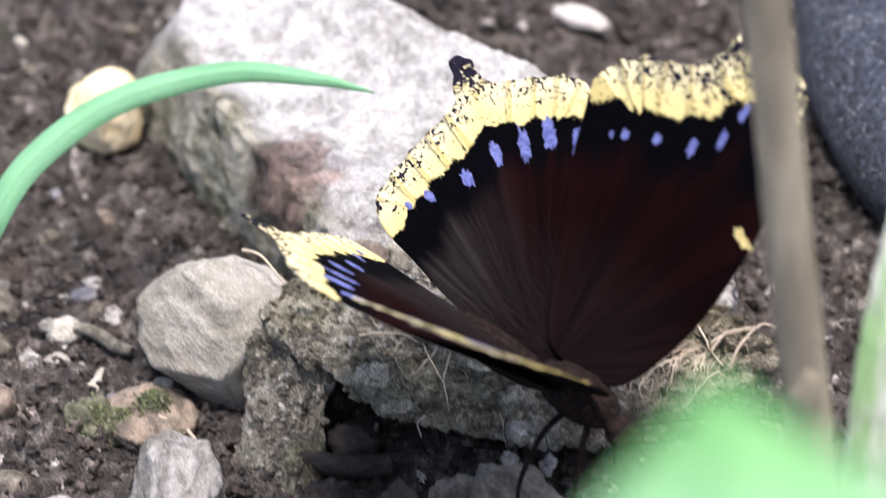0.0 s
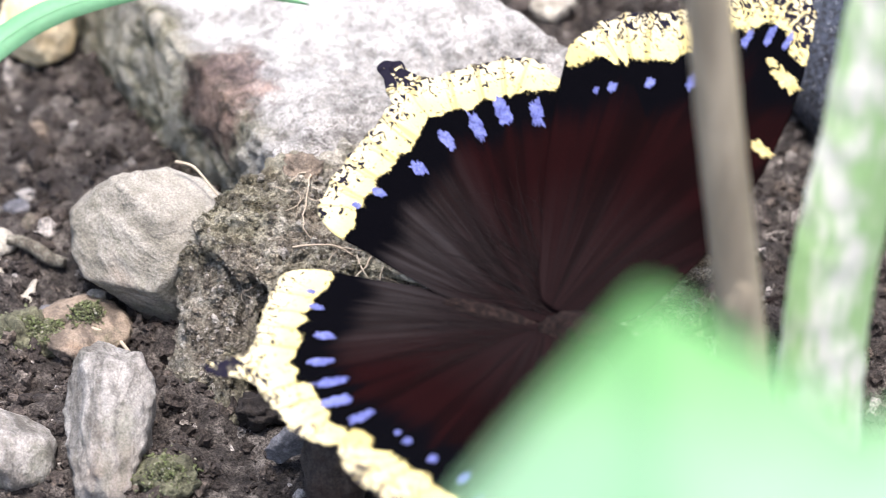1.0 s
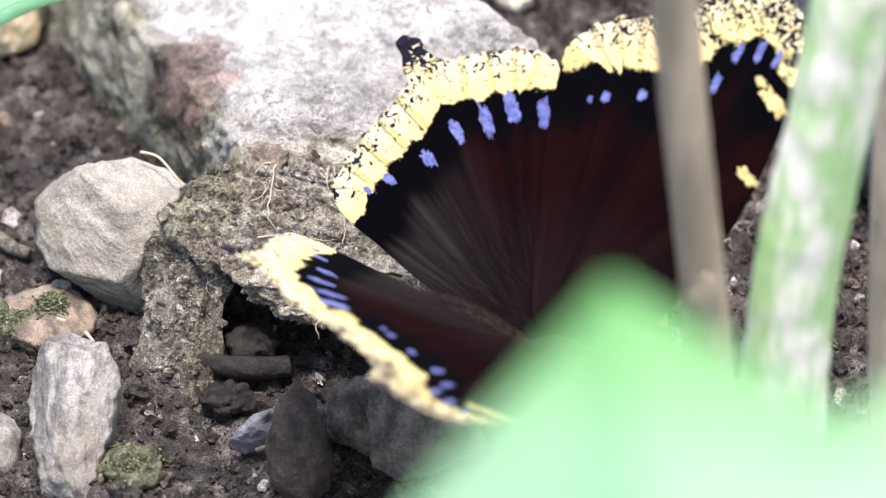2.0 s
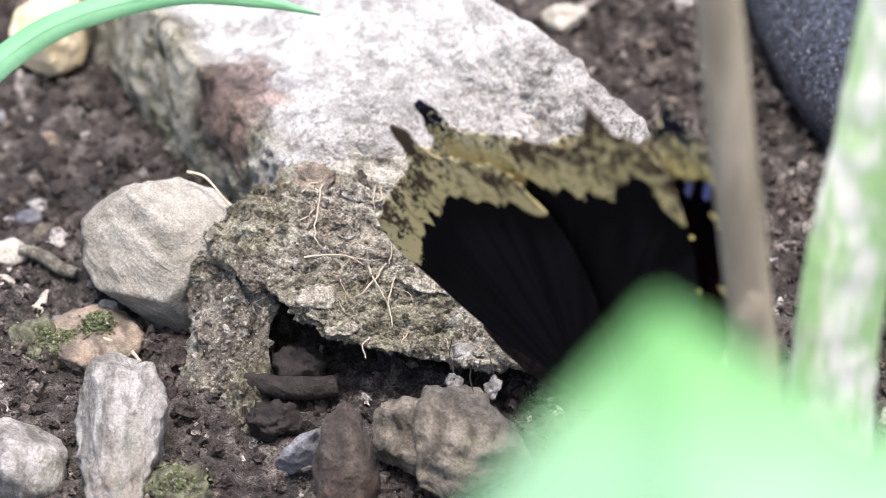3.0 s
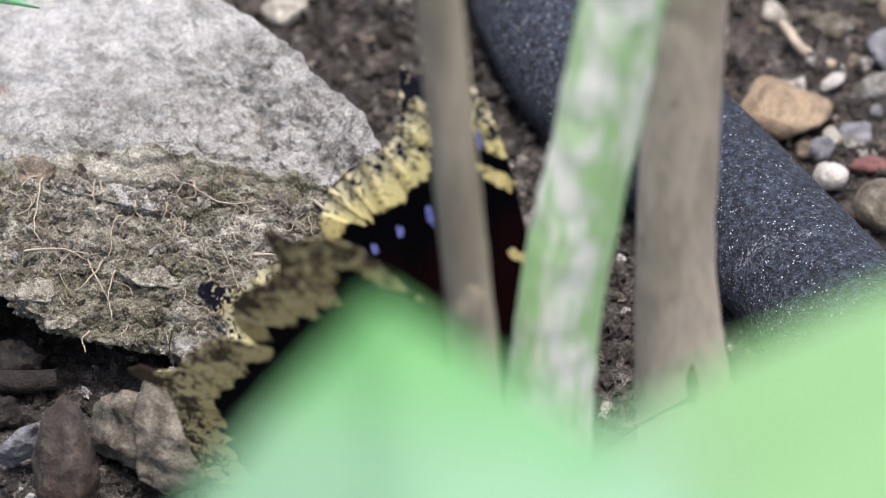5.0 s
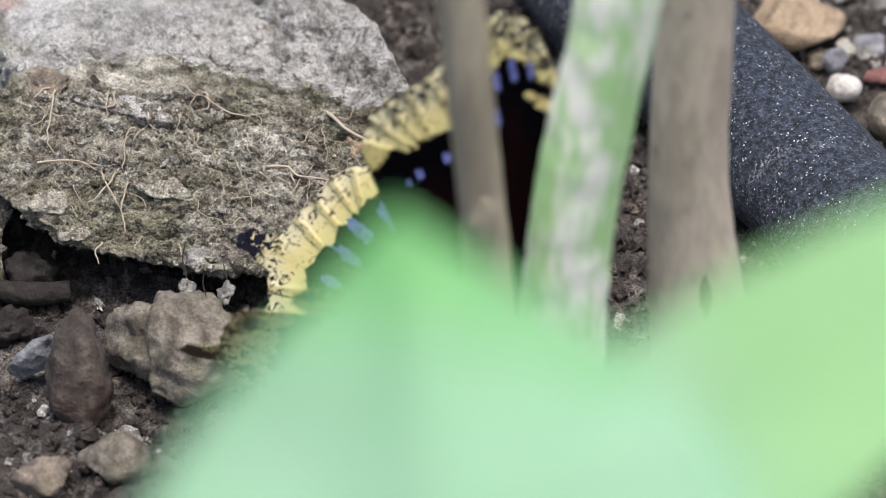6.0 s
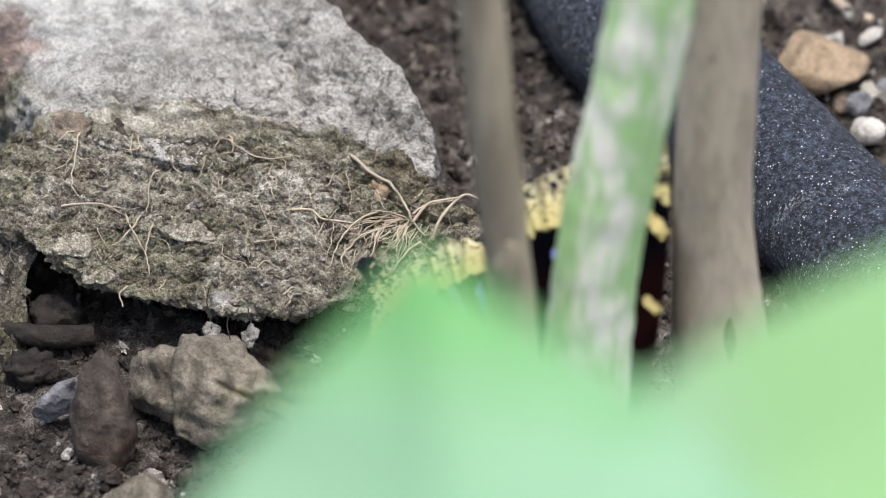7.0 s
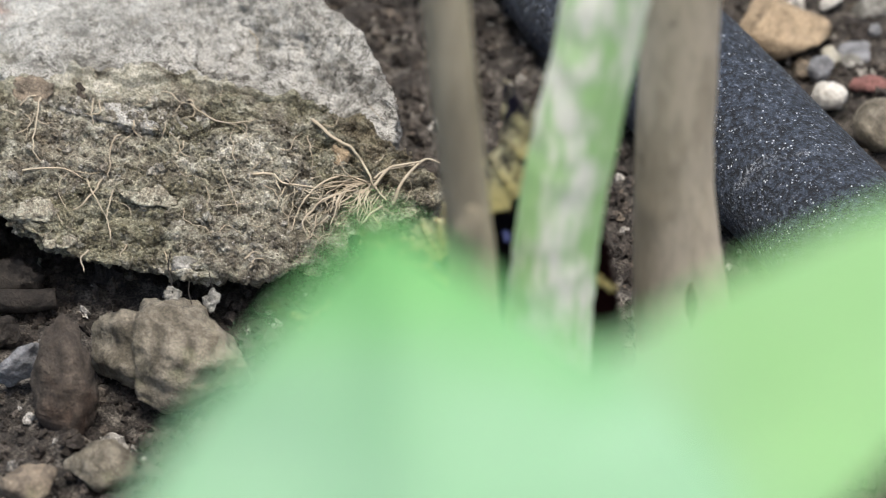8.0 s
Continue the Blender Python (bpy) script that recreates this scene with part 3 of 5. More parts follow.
pillar = tagged(link("earth_lump", outline_block(PILLAR_TOP, PILLAR_FOOT, 40, 44, (0.9, 5.0), (0.45, 1.1), 0.2, 8.1, 0.4, pillar_relief), CLOD_GREY),
                "dry grey upright lump of crumbling earth", "clod")

# ---- stones ----
stone("boulder_stone", (-51.8, 20.8, 4.6), (19.4, 14, 15.6), BOULDER, "pale ochre-veined angular stone lying on soil", turn=(8, 10, -8), seed=21, sub=5, facets=0, rough=0.05, grain=0.35,
      planes=(((-0.5, -0.6, 0.62), 0.66), ((0.75, -0.6, 0.25), 0.62), ((-0.2, -0.85, -0.4), 0.68), ((0.1, 0.1, 1), 0.80), ((-0.95, -0.2, -0.1), 0.84), ((0.35, -0.5, 0.8), 0.74), ((-0.62, -0.35, -0.72), 0.60)))
stone("upright_stone", (-56.0, -5.8, 3.4), (9.0, 9.0, 17.5), STONE_GREY, "rough grey-white crystalline stone in soil", turn=(-50, 0, -2), seed=33, sub=5, facets=4, rough=0.06, grain=0.5,
      planes=(((-0.75, -0.65, 0.05), 0.60), ((0.50, -0.85, 0.10), 0.58), ((0.05, -0.35, 1.0), 0.82), ((0.95, -0.1, -0.35), 0.70), ((-0.9, 0, -0.4), 0.74)))
stone("flat_stone", (-66.2, -6.0, 1.6), (9.5, 9, 7.0), STONE_GREY, "worn grey stone half buried in soil", turn=(0, 10, 30), seed=14)
stone("slate_chip", (-38.0, -5.6, 2.8), (6.2, 2.0, 4.0), STONE_SLATE, "small blue-grey slate chip", turn=(20, -35, 10), seed=33, facets=12)
stone("brown_stone", (-33.9, -9.0, 3.4), (5.4, 7, 11.0), STONE_BROWN, "dark brown rounded stone under the clod", turn=(-30, 0, 5), seed=45, facets=3, neck=0.12, rough=0.12, grain=0.5)
stone("tan_stone", (-23.6, -4.6, 2.3), (17.0, 11.6, 10.2), STONE_TAN, "tan muddy cracked stone under the clod", turn=(-12, 6, -12), seed=58, sub=5, facets=16, rough=0.08, grain=0.5, cleft=0.14)
stone("rusty_stone", (-59.6, 13.6, 0.9), (9.6, 8.5, 4.0), STONE_RUST, "rust-coloured mossy stone half buried", turn=(0, 8, 20), seed=61, facets=8, grain=0.5)
stone("moss_lump", (-62.6, 12.6, 1.0), (4.0, 3.6, 3.0), MOSS, "small green lump of moss and soil", "moss", seed=117, sub=4, grain=0.7)
stone("yellow_pebble", (-66.2, 60.8, 3.6), (7.6, 7, 8.0), STONE_YELLOW, "yellow translucent pebble on soil", turn=(0, 0, 30), seed=77, facets=3)
stone("orange_stone", (36.9, 49.0, 2.4), (9.4, 8.4, 4.6), STONE_ORANGE, "flat orange sandstone pebble on soil", turn=(0, 12, -10), seed=83, facets=8)
stone("white_pebble", (41.2, 38.0, 1.8), (2.9, 2.6, 3.4), STONE_WHITE, "small white quartz pebble beside the hose", turn=(10, 20, 0), seed=91, sub=3, facets=4)
stone("white_splinter", (42.0, 55.0, 1.2), (3.2, 1.4, 1.2), STONE_WHITE, "thin white stone splinter", turn=(0, -20, 25), seed=92, sub=3)
stone("slate_chip", (40.4, 43.4, 1.4), (3.0, 2.4, 2.6), STONE_SLATE, "blue-grey slate chip on soil", turn=(0, 30, 40), seed=95, sub=3, facets=12)
stone("red_chip", (45.6, 40.9, 1.2), (4.4, 1.8, 1.4), BRICK, "flat dull red brick chip beside the hose", "brick chip", turn=(0, 6, 12), seed=96, sub=3, facets=10)
stone("brown_stone", (46.5, 33.5, 1.4), (5.5, 6, 5), STONE_TAN, "rounded brown pebble beside the hose", seed=97, sub=3)
stone("tan_pebble", (-30.1, -19.0, 1.2), (6.4, 5, 4.6), STONE_TAN, "small tan pebble on soil", seed=101, sub=4)
stone("tan_pebble", (-37.3, -21.6, 1.0), (5.6, 5, 3.6), STONE_RUST, "small rusty pebble on soil", seed=103, sub=4)
stone("moss_lump", (-50.2, -9.8, 1.4), (5.6, 5, 4.0), MOSS, "small green lump of moss and soil", "moss", seed=111, sub=4, grain=0.8)
stone("moss_lump", (-65.0, 13.0, 1.4), (5.0, 4.6, 3.6), MOSS, "small green lump of moss and soil", "moss", seed=113, sub=4, grain=0.8)

stone("pale_stone", (-14.1, 66.0, 1.8), (5.2, 3.4, 2.6), STONE_PALE, "small pale flat stone on soil", turn=(0, 8, 20), seed=121, sub=4)
stone("pale_stone", (-17.8, 79.3, 1.8), (6.2, 2.6, 2.4), STONE_WHITE, "small curved white stone on soil", turn=(0, 0, -25), seed=123, sub=4)
stone("pale_stone", (-68.6, 26.4, 1.8), (3.4, 3.0, 3.0), STONE_PALE, "small pale stone on soil", seed=125, sub=3)
stone("pale_stone", (-68.8, 21.8, 1.4), (2.8, 2.4, 2.0), STONE_PALE, "small pale stone on soil", seed=127, sub=3)
stone("grey_green_pebble", (-58.3, 18.4, 1.2), (2.2, 2.0, 1.8), STONE_PALE, "small pale green-grey pebble on soil", seed=129, sub=3)
stone("white_splinter", (-65.3, 18.6, 1.2), (1.4, 4.4, 1.0), STONE_PALE, "thin pale stone splinter", turn=(20, 0, -20), seed=131, sub=3)
# These two pebbles carry the hollow's shade in their colour.
stone("brown_pebble", (-41.5, 1.0, 1.4), (5.0, 4.0, 3.2), HOLLOW_DARK, "pebble in the hollow under the clod, darkened for its shade", seed=133, sub=4, rough=0.14, grain=0.7)
stone("brown_pebble", (-39.2, 9.4, 1.6), (4.6, 4.0, 4.0), HOLLOW_DARK, "pebble in the hollow under the clod, coloured as if shaded", seed=135, sub=4, rough=0.14, grain=0.7)


GRAVEL = (STONE_TAN, STONE_GREY, STONE_PALE, STONE_SLATE, STONE_WHITE, STONE_RUST)
NAMED = ("tan", "grey", "pale", "slate", "white", "rusty")
rg = random.Random(77)
for k in range(110):
    if k < 66:
        x, y = rg.uniform(30, 58), rg.uniform(40, 98)
    else:
        x, y = rg.uniform(-78, -50), rg.uniform(-25, 90)
    if -66 < x and y > 36 and x < -20 or y < 66 and x < 34:
        if k < 66 or (x > -60 and y > 30):
            continue
    d = 1.2 + rg.expovariate(0.9)
    n = rg.choice((0, 0, 1, 1, 2, 3, 3, 5))
    d = min(d, 2.0 if n == 4 else 4.6)
    stone("pebble", (x, y, ground_height(x, y) + d * 0.12), (d * rg.uniform(0.9, 1.5), d, d * rg.uniform(0.6, 0.9)), GRAVEL[n],
          "small %s pebble on the soil" % NAMED[n], turn=(rg.uniform(0, 40), rg.uniform(0, 40), rg.uniform(0, 180)), seed=300 + k, sub=3, facets=8, grain=0.2, group="pebbles on the soil")

# ---- the hose ----
def build_hose():
    way = curve_points(((11.3, 160, 6.2), (11.2, 92, 6.2), (11.4, 76, 6.2), (12.6, 63.5, 6.2), (17.2, 49.0, 6.2), (25.9, 36.6, 6.2), (37.8, 16.0, 6.2),
                        (49.8, -5.0, 6.2), (64.7, -29, 6.2), (95, -75, 6.2)), 14)
    return tagged(link("soaker_hose", tube(way, 7.5, 64, 4.0, 0.012), HOSE), "black porous rubber soaker hose lying on soil", "hose")


hose = build_hose()


# ---- stems ----
def build_stem(name, pts, radii, material, label, seed):
    thing = tagged(new(name), label, "plant")
    base = Vector(pts[0])
    thing.location = base * MM
    way = curve_points([Vector(p) - base for p in pts], 10)
    n = len(way)
    rr = [radii[0] + (radii[1] - radii[0]) * i / (n - 1) for i in range(n)]
    stalk = part("stalk", tube(way, rr, 20, seed, 0.05), material, thing)
    return thing


stem_a = build_stem("dry_plant", ((8.6, -45, -2), (7.6, -45, 10), (7.0, -45, 18), (5.2, -45, 43.5), (3.0, -45, 69), (1.0, -45, 94), (-2.0, -45.5, 130), (-6, -47, 190)), (2.3, 2.0), DRY_STEM, "dry grey dead plant stem standing in soil", 1.0)
stem_b = build_stem("green_plant", ((11.8, -40, -3), (11.9, -40, 14), (12.0, -40, 27.6), (12.1, -40, 37.6), (12.9, -40, 48.7), (14.4, -40, 58.4), (16.3, -40, 69.2), (17.8, -40, 79.3), (19.2, -40, 90.5), (23, -40, 135), (25, -41, 205)), (4.0, 3.7), GREEN_STEM, "pale green and white mottled plant stem", 2.0)
stem_c = build_stem("woody_plant", ((25.6, -22, -3), (24.8, -22, 8), (24.1, -22, 20), (23.8, -22, 32), (23.8, -22, 46.5), (24.4, -22, 66), (24.8, -22, 78), (27, -22, 140), (28, -23, 215)), (3.9, 3.4), BROWN_STEM, "grey-brown woody stem with a knotted foot", 3.0)


def knuckle(name, at, size, material, parent, label, seed):
    """A swelling on a stem."""
    bm = rock_mesh(size, seed, 4, 2, 0.05, 0.12)
    off = Vector(at) - parent.location / MM
    for v in bm.verts:
        v.co += off
    return part(name, bm, material, parent, label)


knuckle("leaf_scar", (4.6, -46.9, 52.0), (2.4, 1.4, 5.0), DRY_STEM, stem_a, "faint swollen scar of a fallen leaf", 7)
knuckle("bud_scar", (11.4, -40.6, 57.0), (1.8, 2.2, 5.0), GREEN_STEM, stem_b, "small swollen bud scar", 5)
knuckle("knot", (25.4, -23.0, 20.0), (7.0, 5.6, 10.0), BROWN_STEM, stem_c, "darker knot low on the stem", 9)
# A raised sliver coloured dark in place of the cleft's shade.
knuckle("cleft_shade", (25.4, -25.3, 26.0), (1.1, 1.2, 5.0), CLEFT_DARK, stem_c, "raised dark sliver standing for the shaded cleft above the knot", 19)
part("side_shoot", tube([Vector(p) - stem_c.location / MM for p in curve_points(((24.4, -22.4, 48.0), (24.9, -22.6, 40.0), (25.7, -22.9, 31.0), (27.2, -23.2, 19.0), (28.3, -23.6, 6.0), (28.8, -24, -2.0)), 8)], [2.2 + 0.02 * i for i in range(41)], 18, 6.0, 0.04), BROWN_STEM, stem_c, "thick side root running down to the soil")


# ---- leaves ----
def leaf_blade(length, width, fold, curl, seed, tip=0.55, crease=0.0, nu=28, nv=44):
    """A leaf lying along +y from its stalk at the origin, thin but solid."""
    bm = bmesh.new()
    sheets = []
    for off in (0.12, -0.12):
        rows = []
        for j in range(nv + 1):
            v = j / nv
            w = width / 2 * (math.sin(math.pi * min(1.0, v ** 0.75 * 0.98 + 0.02)) ** tip) + 0.02
            rows.append([bm.verts.new((w * s, v * length, (fold * abs(s) * w if s > 0 or not crease else fold * w * (0.35 * abs(s)) - crease * 0.42 * math.sin(min(abs(s), 0.55) / 0.55 * math.pi / 2) * w) + curl * v * v * length + off + lumpy((w * s, v * length, 0), 0.5, 9, 3, seed)))
                         for s in (2 * i / nu - 1 for i in range(nu + 1))])
        sheets.append(rows)
    for k, rows in enumerate(sheets):
        for a, b in zip(rows, rows[1:]):
            for i in range(nu):
                q = (a[i], a[i + 1], b[i + 1], b[i])
                bm.faces.new(q if k == 0 else q[::-1])
    t, u = sheets
    edge = lambda rows: [r[0] for r in rows] + rows[-1][1:] + [r[-1] for r in rows[-2::-1]] + rows[0][-2:0:-1]
    e0, e1 = edge(t), edge(u)
    for i in range(len(e0)):
        j = (i + 1) % len(e0)
        bm.faces.new((e0[i], e0[j], e1[j], e1[i]))
    bmesh.ops.recalc_face_normals(bm, faces=bm.faces)
    return bm


def build_leaf(base, target_tip, width, roll, label, seed, fold=0.25, curl=0.0, tip=0.55, green=None, crease=0.0):
    b, tp = Vector(base), Vector(target_tip)
    y = (tp - b).normalized()
    z = (Vector((0, -0.55, 0.83)) - y * y.dot(Vector((0, -0.55, 0.83)))).normalized()
    x = y.cross(z)
    m = Matrix((x, y, z)).transposed().to_4x4()
    thing = tagged(new("broad_leaf"), label, "leaf")
    thing.matrix_world = Matrix.Translation(b * MM) @ m @ pose(0, 0, 0, 0, roll, 0)
    part("blade", leaf_blade((tp - b).length, width, fold, curl, seed, tip, crease), green or LEAF, thing)
    part("midrib", tube([(0, v * (tp - b).length, -0.35 + curl * v * v * (tp - b).length) for v in np.linspace(0, 0.95, 16)], [0.7 * (1 - 0.8 * v) for v in np.linspace(0, 1, 16)], 8), LEAF, thing, "pale raised midrib")
    foot = thing.matrix_world.inverted() @ (Vector((b.x + 6, b.y + 10, 0)) * MM) / MM
    part("stalk", tube(curve_points([(0, 0.5, -0.3), (0, -12, -3), foot * 0.6 + Vector((0, -4, 0)), foot], 8), 1.0, 8), GREEN_STEM, thing, "pale green leaf stalk")
    return thing


build_leaf((2.5, -267.2, 181.4), (-2.6, -237.4, 203.2), 41, 0, "soft pale green broad leaf on a thin stalk", 1.0, -0.12, 0.0, 1.0, None, 0.5)
build_leaf((-3.1, -253.1, 175.2), (46, -222.6, 198.0), 18.5, 0, "pale green broad leaf beside another leaf", 2.0, 0.10, 0.0, 0.8, LEAF_YELLOW)
build_leaf((2.0, -262, 168.0), (34, -244, 176), 30, 0, "pale green broad leaf below another leaf", 3.0, 0.10, 0.0, 0.6)


# ---- grass blade ----
def build_grass():
    way = curve_points(((-82, 22, -1), (-77.6, 25.6, 8.6), (-75.2, 28.0, 14.4), (-71.4, 33.0, 18.2), (-63.4, 37.7, 22), (-52.2, 39.9, 24), (-43.3, 38.8, 24), (-37.5, 38.2, 22.8)), 10)
    n = len(way)
    bm = bmesh.new()
    rings = []
    for i, p in enumerate(way):
        d = (way[min(i + 1, n - 1)] - way[max(i - 1, 0)]).normalized()
        side = d.cross(Vector((0.1, 0.62, -0.78))).normalized()
        f = i / (n - 1)
        w = 1.45 * math.sin(math.pi * min(1, 0.10 + 0.90 * f)) ** 0.9 + 0.05
        up = side.cross(d)
        rings.append([bm.verts.new(p + side * w * s + up * o) for s, o in ((-1, 0.25), (0, -0.1), (1, 0.25), (1, 0.13), (0, -0.22), (-1, 0.13))])
    for a, b in zip(rings, rings[1:]):
        for k in range(6):
            bm.faces.new((a[k], a[(k + 1) % 6], b[(k + 1) % 6], b[k]))
    bm.faces.new(rings[0][::-1])
    bm.faces.new(rings[-1])
    bmesh.ops.recalc_face_normals(bm, faces=bm.faces)
    thing = tagged(new("grass_blade"), "single arching green grass blade", "grass")
    part("blade", bm, GRASS, thing)
    rib = [p + Vector((0.02, -0.2, 0.12)) for p in way[:-6]]
    part("midrib", tube(rib, [0.10 * (1 - 0.8 * i / len(rib)) for i in range(len(rib))], 6), GRASS, thing, "thin raised midrib")
    return thing


grass = build_grass()


# ---- roots on the clod ----
def surface_of(*obs):
    from mathutils.bvhtree import BVHTree
    trees = []
    for ob in obs:
        me = ob.data
        trees.append(BVHTree.FromPolygons([ob.matrix_world @ v.co for v in me.vertices], [tuple(p.vertices) for p in me.polygons]))
    return trees


FRONT = Vector((0, 0.788, -0.616))
EARTH = surface_of(clod, slab, pillar)


def onto(x, y, z, lift=0.25):
    """Where the slanting way through (x, y, z) meets the clod or the slab."""
    start = Vector((x, y, z)) * MM - FRONT * 0.08
    best = None
    for tree in EARTH:
        hit, normal, _, dist = tree.ray_cast(start, FRONT)
        if hit and (best is None or dist < best[1]):
            best = (hit, dist)
    p = (best[0] / MM if best else Vector((x, y, z))) - FRONT * lift
    return p


def build_root(points, radius, seed):
    """A thin root that lies over the lumps of the clod."""
    flat = [p + Vector((lumpy(p, 0.20, 1.6, 2, seed), lumpy(p, 0.20, 1.6, 2, seed + 4), 0)) for p in curve_points(points, 9)]
    hits = [onto(*p, radius + 0.12) for p in flat]
    n = len(hits)
    lifts = [(p - q).dot(FRONT) for p, q in zip(flat, hits)]
    high = [max(lifts[max(0, i - 3):i + 4]) for i in range(n)]
    even = [sum(high[max(0, i - 2):i + 3]) / len(high[max(0, i - 2):i + 3]) for i in range(n)]
    way = [p - FRONT * h for p, h in zip(flat, even)]
    rr = [0.70 * radius * (1 - 0.5 * i / (n - 1)) for i in range(n)]
    return tagged(link("root", tube(way, rr, 6), ROOT), "thin pale dry root on the earth clod", "root", "roots on the clod")


# each root: its radius, then its way as x, y at the height of ten millimetres
ROOTS_OVER_FRONT = (
    (0.15, (-36.9, 28.9), (-37.0, 27.2), (-37.2, 25.0), (-37.5, 21.6), (-37.5, 18.6), (-36.9, 17.0)),
    (0.15, (-37.0, 27.4), (-38.2, 27.3), (-38.9, 26.0)),
    (0.17, (-38.6, 15.5), (-36.7, 15.8), (-34.6, 15.8), (-32.8, 14.2)),
    (0.16, (-32.3, 14.2), (-31.8, 12.4), (-30.9, 9.8), (-30.2, 7.6), (-29.9, 4.8), (-29.7, 3.4)),
    (0.15, (-29.6, 12.4), (-30.0, 11.0), (-30.2, 8.1)),
    (0.15, (-29.1, 21.2), (-29.8, 20.6), (-30.1, 18.2), (-30.1, 14.5)),
    (0.17, (-30.7, 14.1), (-31.8, 11.9), (-32.8, 9.8), (-33.5, 9.3)),
    (0.14, (-32.0, 2.9), (-32.6, 1.5), (-32.1, -0.4)),
)
ROOTS_AT_SEAM = (
    (0.13, (-31.9, 26.9), (-31.9, 25.0), (-31.8, 22.8)),
    (0.13, (-31.2, 26.7), (-31.2, 24.7), (-31.9, 24.5), (-32.9, 24.7)),
    (0.15, (-27.8, 23.5), (-27.8, 22.0), (-27.0, 20.8)),
    (0.15, (-22.7, 26.9), (-22.0, 26.0), (-22.0, 24.2), (-22.8, 24.0)),
    (0.15, (-22.4, 26.2), (-21.1, 24.5), (-19.6, 23.3), (-17.5, 23.0), (-16.2, 23.5)),
    (0.13, (-22.8, 20.1), (-23.0, 18.9), (-23.7, 17.7)),
    (0.10, (-19.2, 15.8), (-18.9, 14.3), (-17.9, 11.0), (-17.5, 8.1)),
    (0.15, (-16.9, 1.5), (-15.9, 2.6), (-15.2, 2.2)),
    (0.15, (-16.3, 0.1), (-15.7, 1.5), (-14.9, 1.5)),
    (0.12, (-28.2, 3.8), (-28.8, 2.6), (-28.9, 1.9)),
    (0.09, (-16.7, 38.2), (-15.9, 36.1), (-15.8, 33.4)),
)
ROOTS_AT_END = (
    (0.27, (-10.3, 23.6), (-8.4, 20.8), (-6.4, 18.9), (-5.1, 15.7), (-4.3, 13.1), (-3.0, 10.8)),
    (0.20, (-4.3, 14.2), (-2.9, 15.7), (-0.3, 16.5)),
    (0.20, (-16.4, 15.0), (-14.1, 14.9), (-13.2, 13.6), (-11.2, 13.1), (-9.8, 12.7)),
    (0.18, (-7.3, 11.8), (-9.0, 11.0), (-10.4, 9.2), (-11.2, 7.4), (-11.0, 5.6)),
    (0.16, (-7.7, 14.7), (-9.3, 13.6), (-10.6, 11.6), (-11.7, 9.0), (-12.3, 5.8)),
    (0.15, (-7.7, 11.6), (-8.1, 9.0), (-8.6, 6.9)),
    (0.20, (-3.6, 9.7), (-5.1, 7.9), (-6.2, 5.3), (-7.0, 3.8)),
    (0.15, (-5.1, 13.6), (-6.4, 14.4), (-8.0, 14.7)),
    (0.12, (-13.8, 14.7), (-13.5, 12.1), (-13.9, 11.6)),
    (0.12, (-12.8, 12.9), (-13.6, 10.8)),
    (0.10, (-10.8, 21.0), (-10.5, 18.9), (-10.4, 15.7)),
    (0.12, (-4.2, 16.8), (-3.5, 17.3), (-3.2, 18.1)),
)
for k, (radius, *way) in enumerate(ROOTS_OVER_FRONT + ROOTS_AT_SEAM + ROOTS_AT_END):
    build_root([(x, y, 10) for x, y in way], radius, k * 1.7)
rr = random.Random(11)
for k in range(78):
    x, y = rr.gauss(-8.5, 2.8), rr.gauss(11.5, 3.2)
    if k > 34:
        x, y = rr.uniform(-44, -4), rr.uniform(2, 28)
    a, way = rr.uniform(0, 6.28) if k > 34 else rr.gauss(-2.0, 0.5), [(x, y, 10)]
    for _ in range(rr.choice((2, 3, 4))):
        a += rr.gauss(0, 0.6)
        x, y = x + 1.1 * math.cos(a), y + 1.6 * math.sin(a)
        way.append((x, y, 10))
    build_root(way, rr.uniform(0.05, 0.10), 50 + k)
for k in range(30):
    x, y, a = rr.gauss(-4.9, 0.9), rr.gauss(12.6, 1.0), rr.uniform(2.9, 4.5)
    way, step = [(x, y, 10)], rr.uniform(1.0, 1.7)
    for _ in range(rr.choice((3, 4, 5))):
        a += rr.gauss(0.10, 0.30)
        x, y = x + step * math.cos(a), y + 1.2 * step * math.sin(a)
        way.append((x, y, 10))
    build_root(way, rr.uniform(0.06, 0.14), 150 + k)
# roots that stand free of the clod's end
for k, pts in enumerate((((2.2, 16.6, 10.0), (0.9, 17.3, 10.0), (-0.3, 16.0, 10.0), (-1.7, 13.9, 9.4), (-2.4, 12.6, 8.0)), ((0.2, 16.6, 10.2), (-1.6, 16.1, 10.2), (-2.9, 15.7, 10.0), (-4.3, 14.2, 9.0)))):
    way = curve_points(pts, 8)
    tagged(link("root", tube(way, [0.10 + 0.08 * i / len(way) for i in range(len(way))], 6), ROOT), "thin pale dry root standing off the earth clod", "root", "roots on the clod")


# ---- flakes, sticks and other bits ----
def flake(name, at, size, turn, material, label, seed):
    """A thin ragged flake; found by the slanting way to the clod."""
    bm = rock_mesh(size, seed, 4, 5, 0.22, 0.55)
    ob = link(name, bm, material)
    ob.matrix_world = Matrix.Translation(onto(*at, 0.15) * MM) @ pose(0, 0, 0, *turn)
    return tagged(ob, label, "flake")


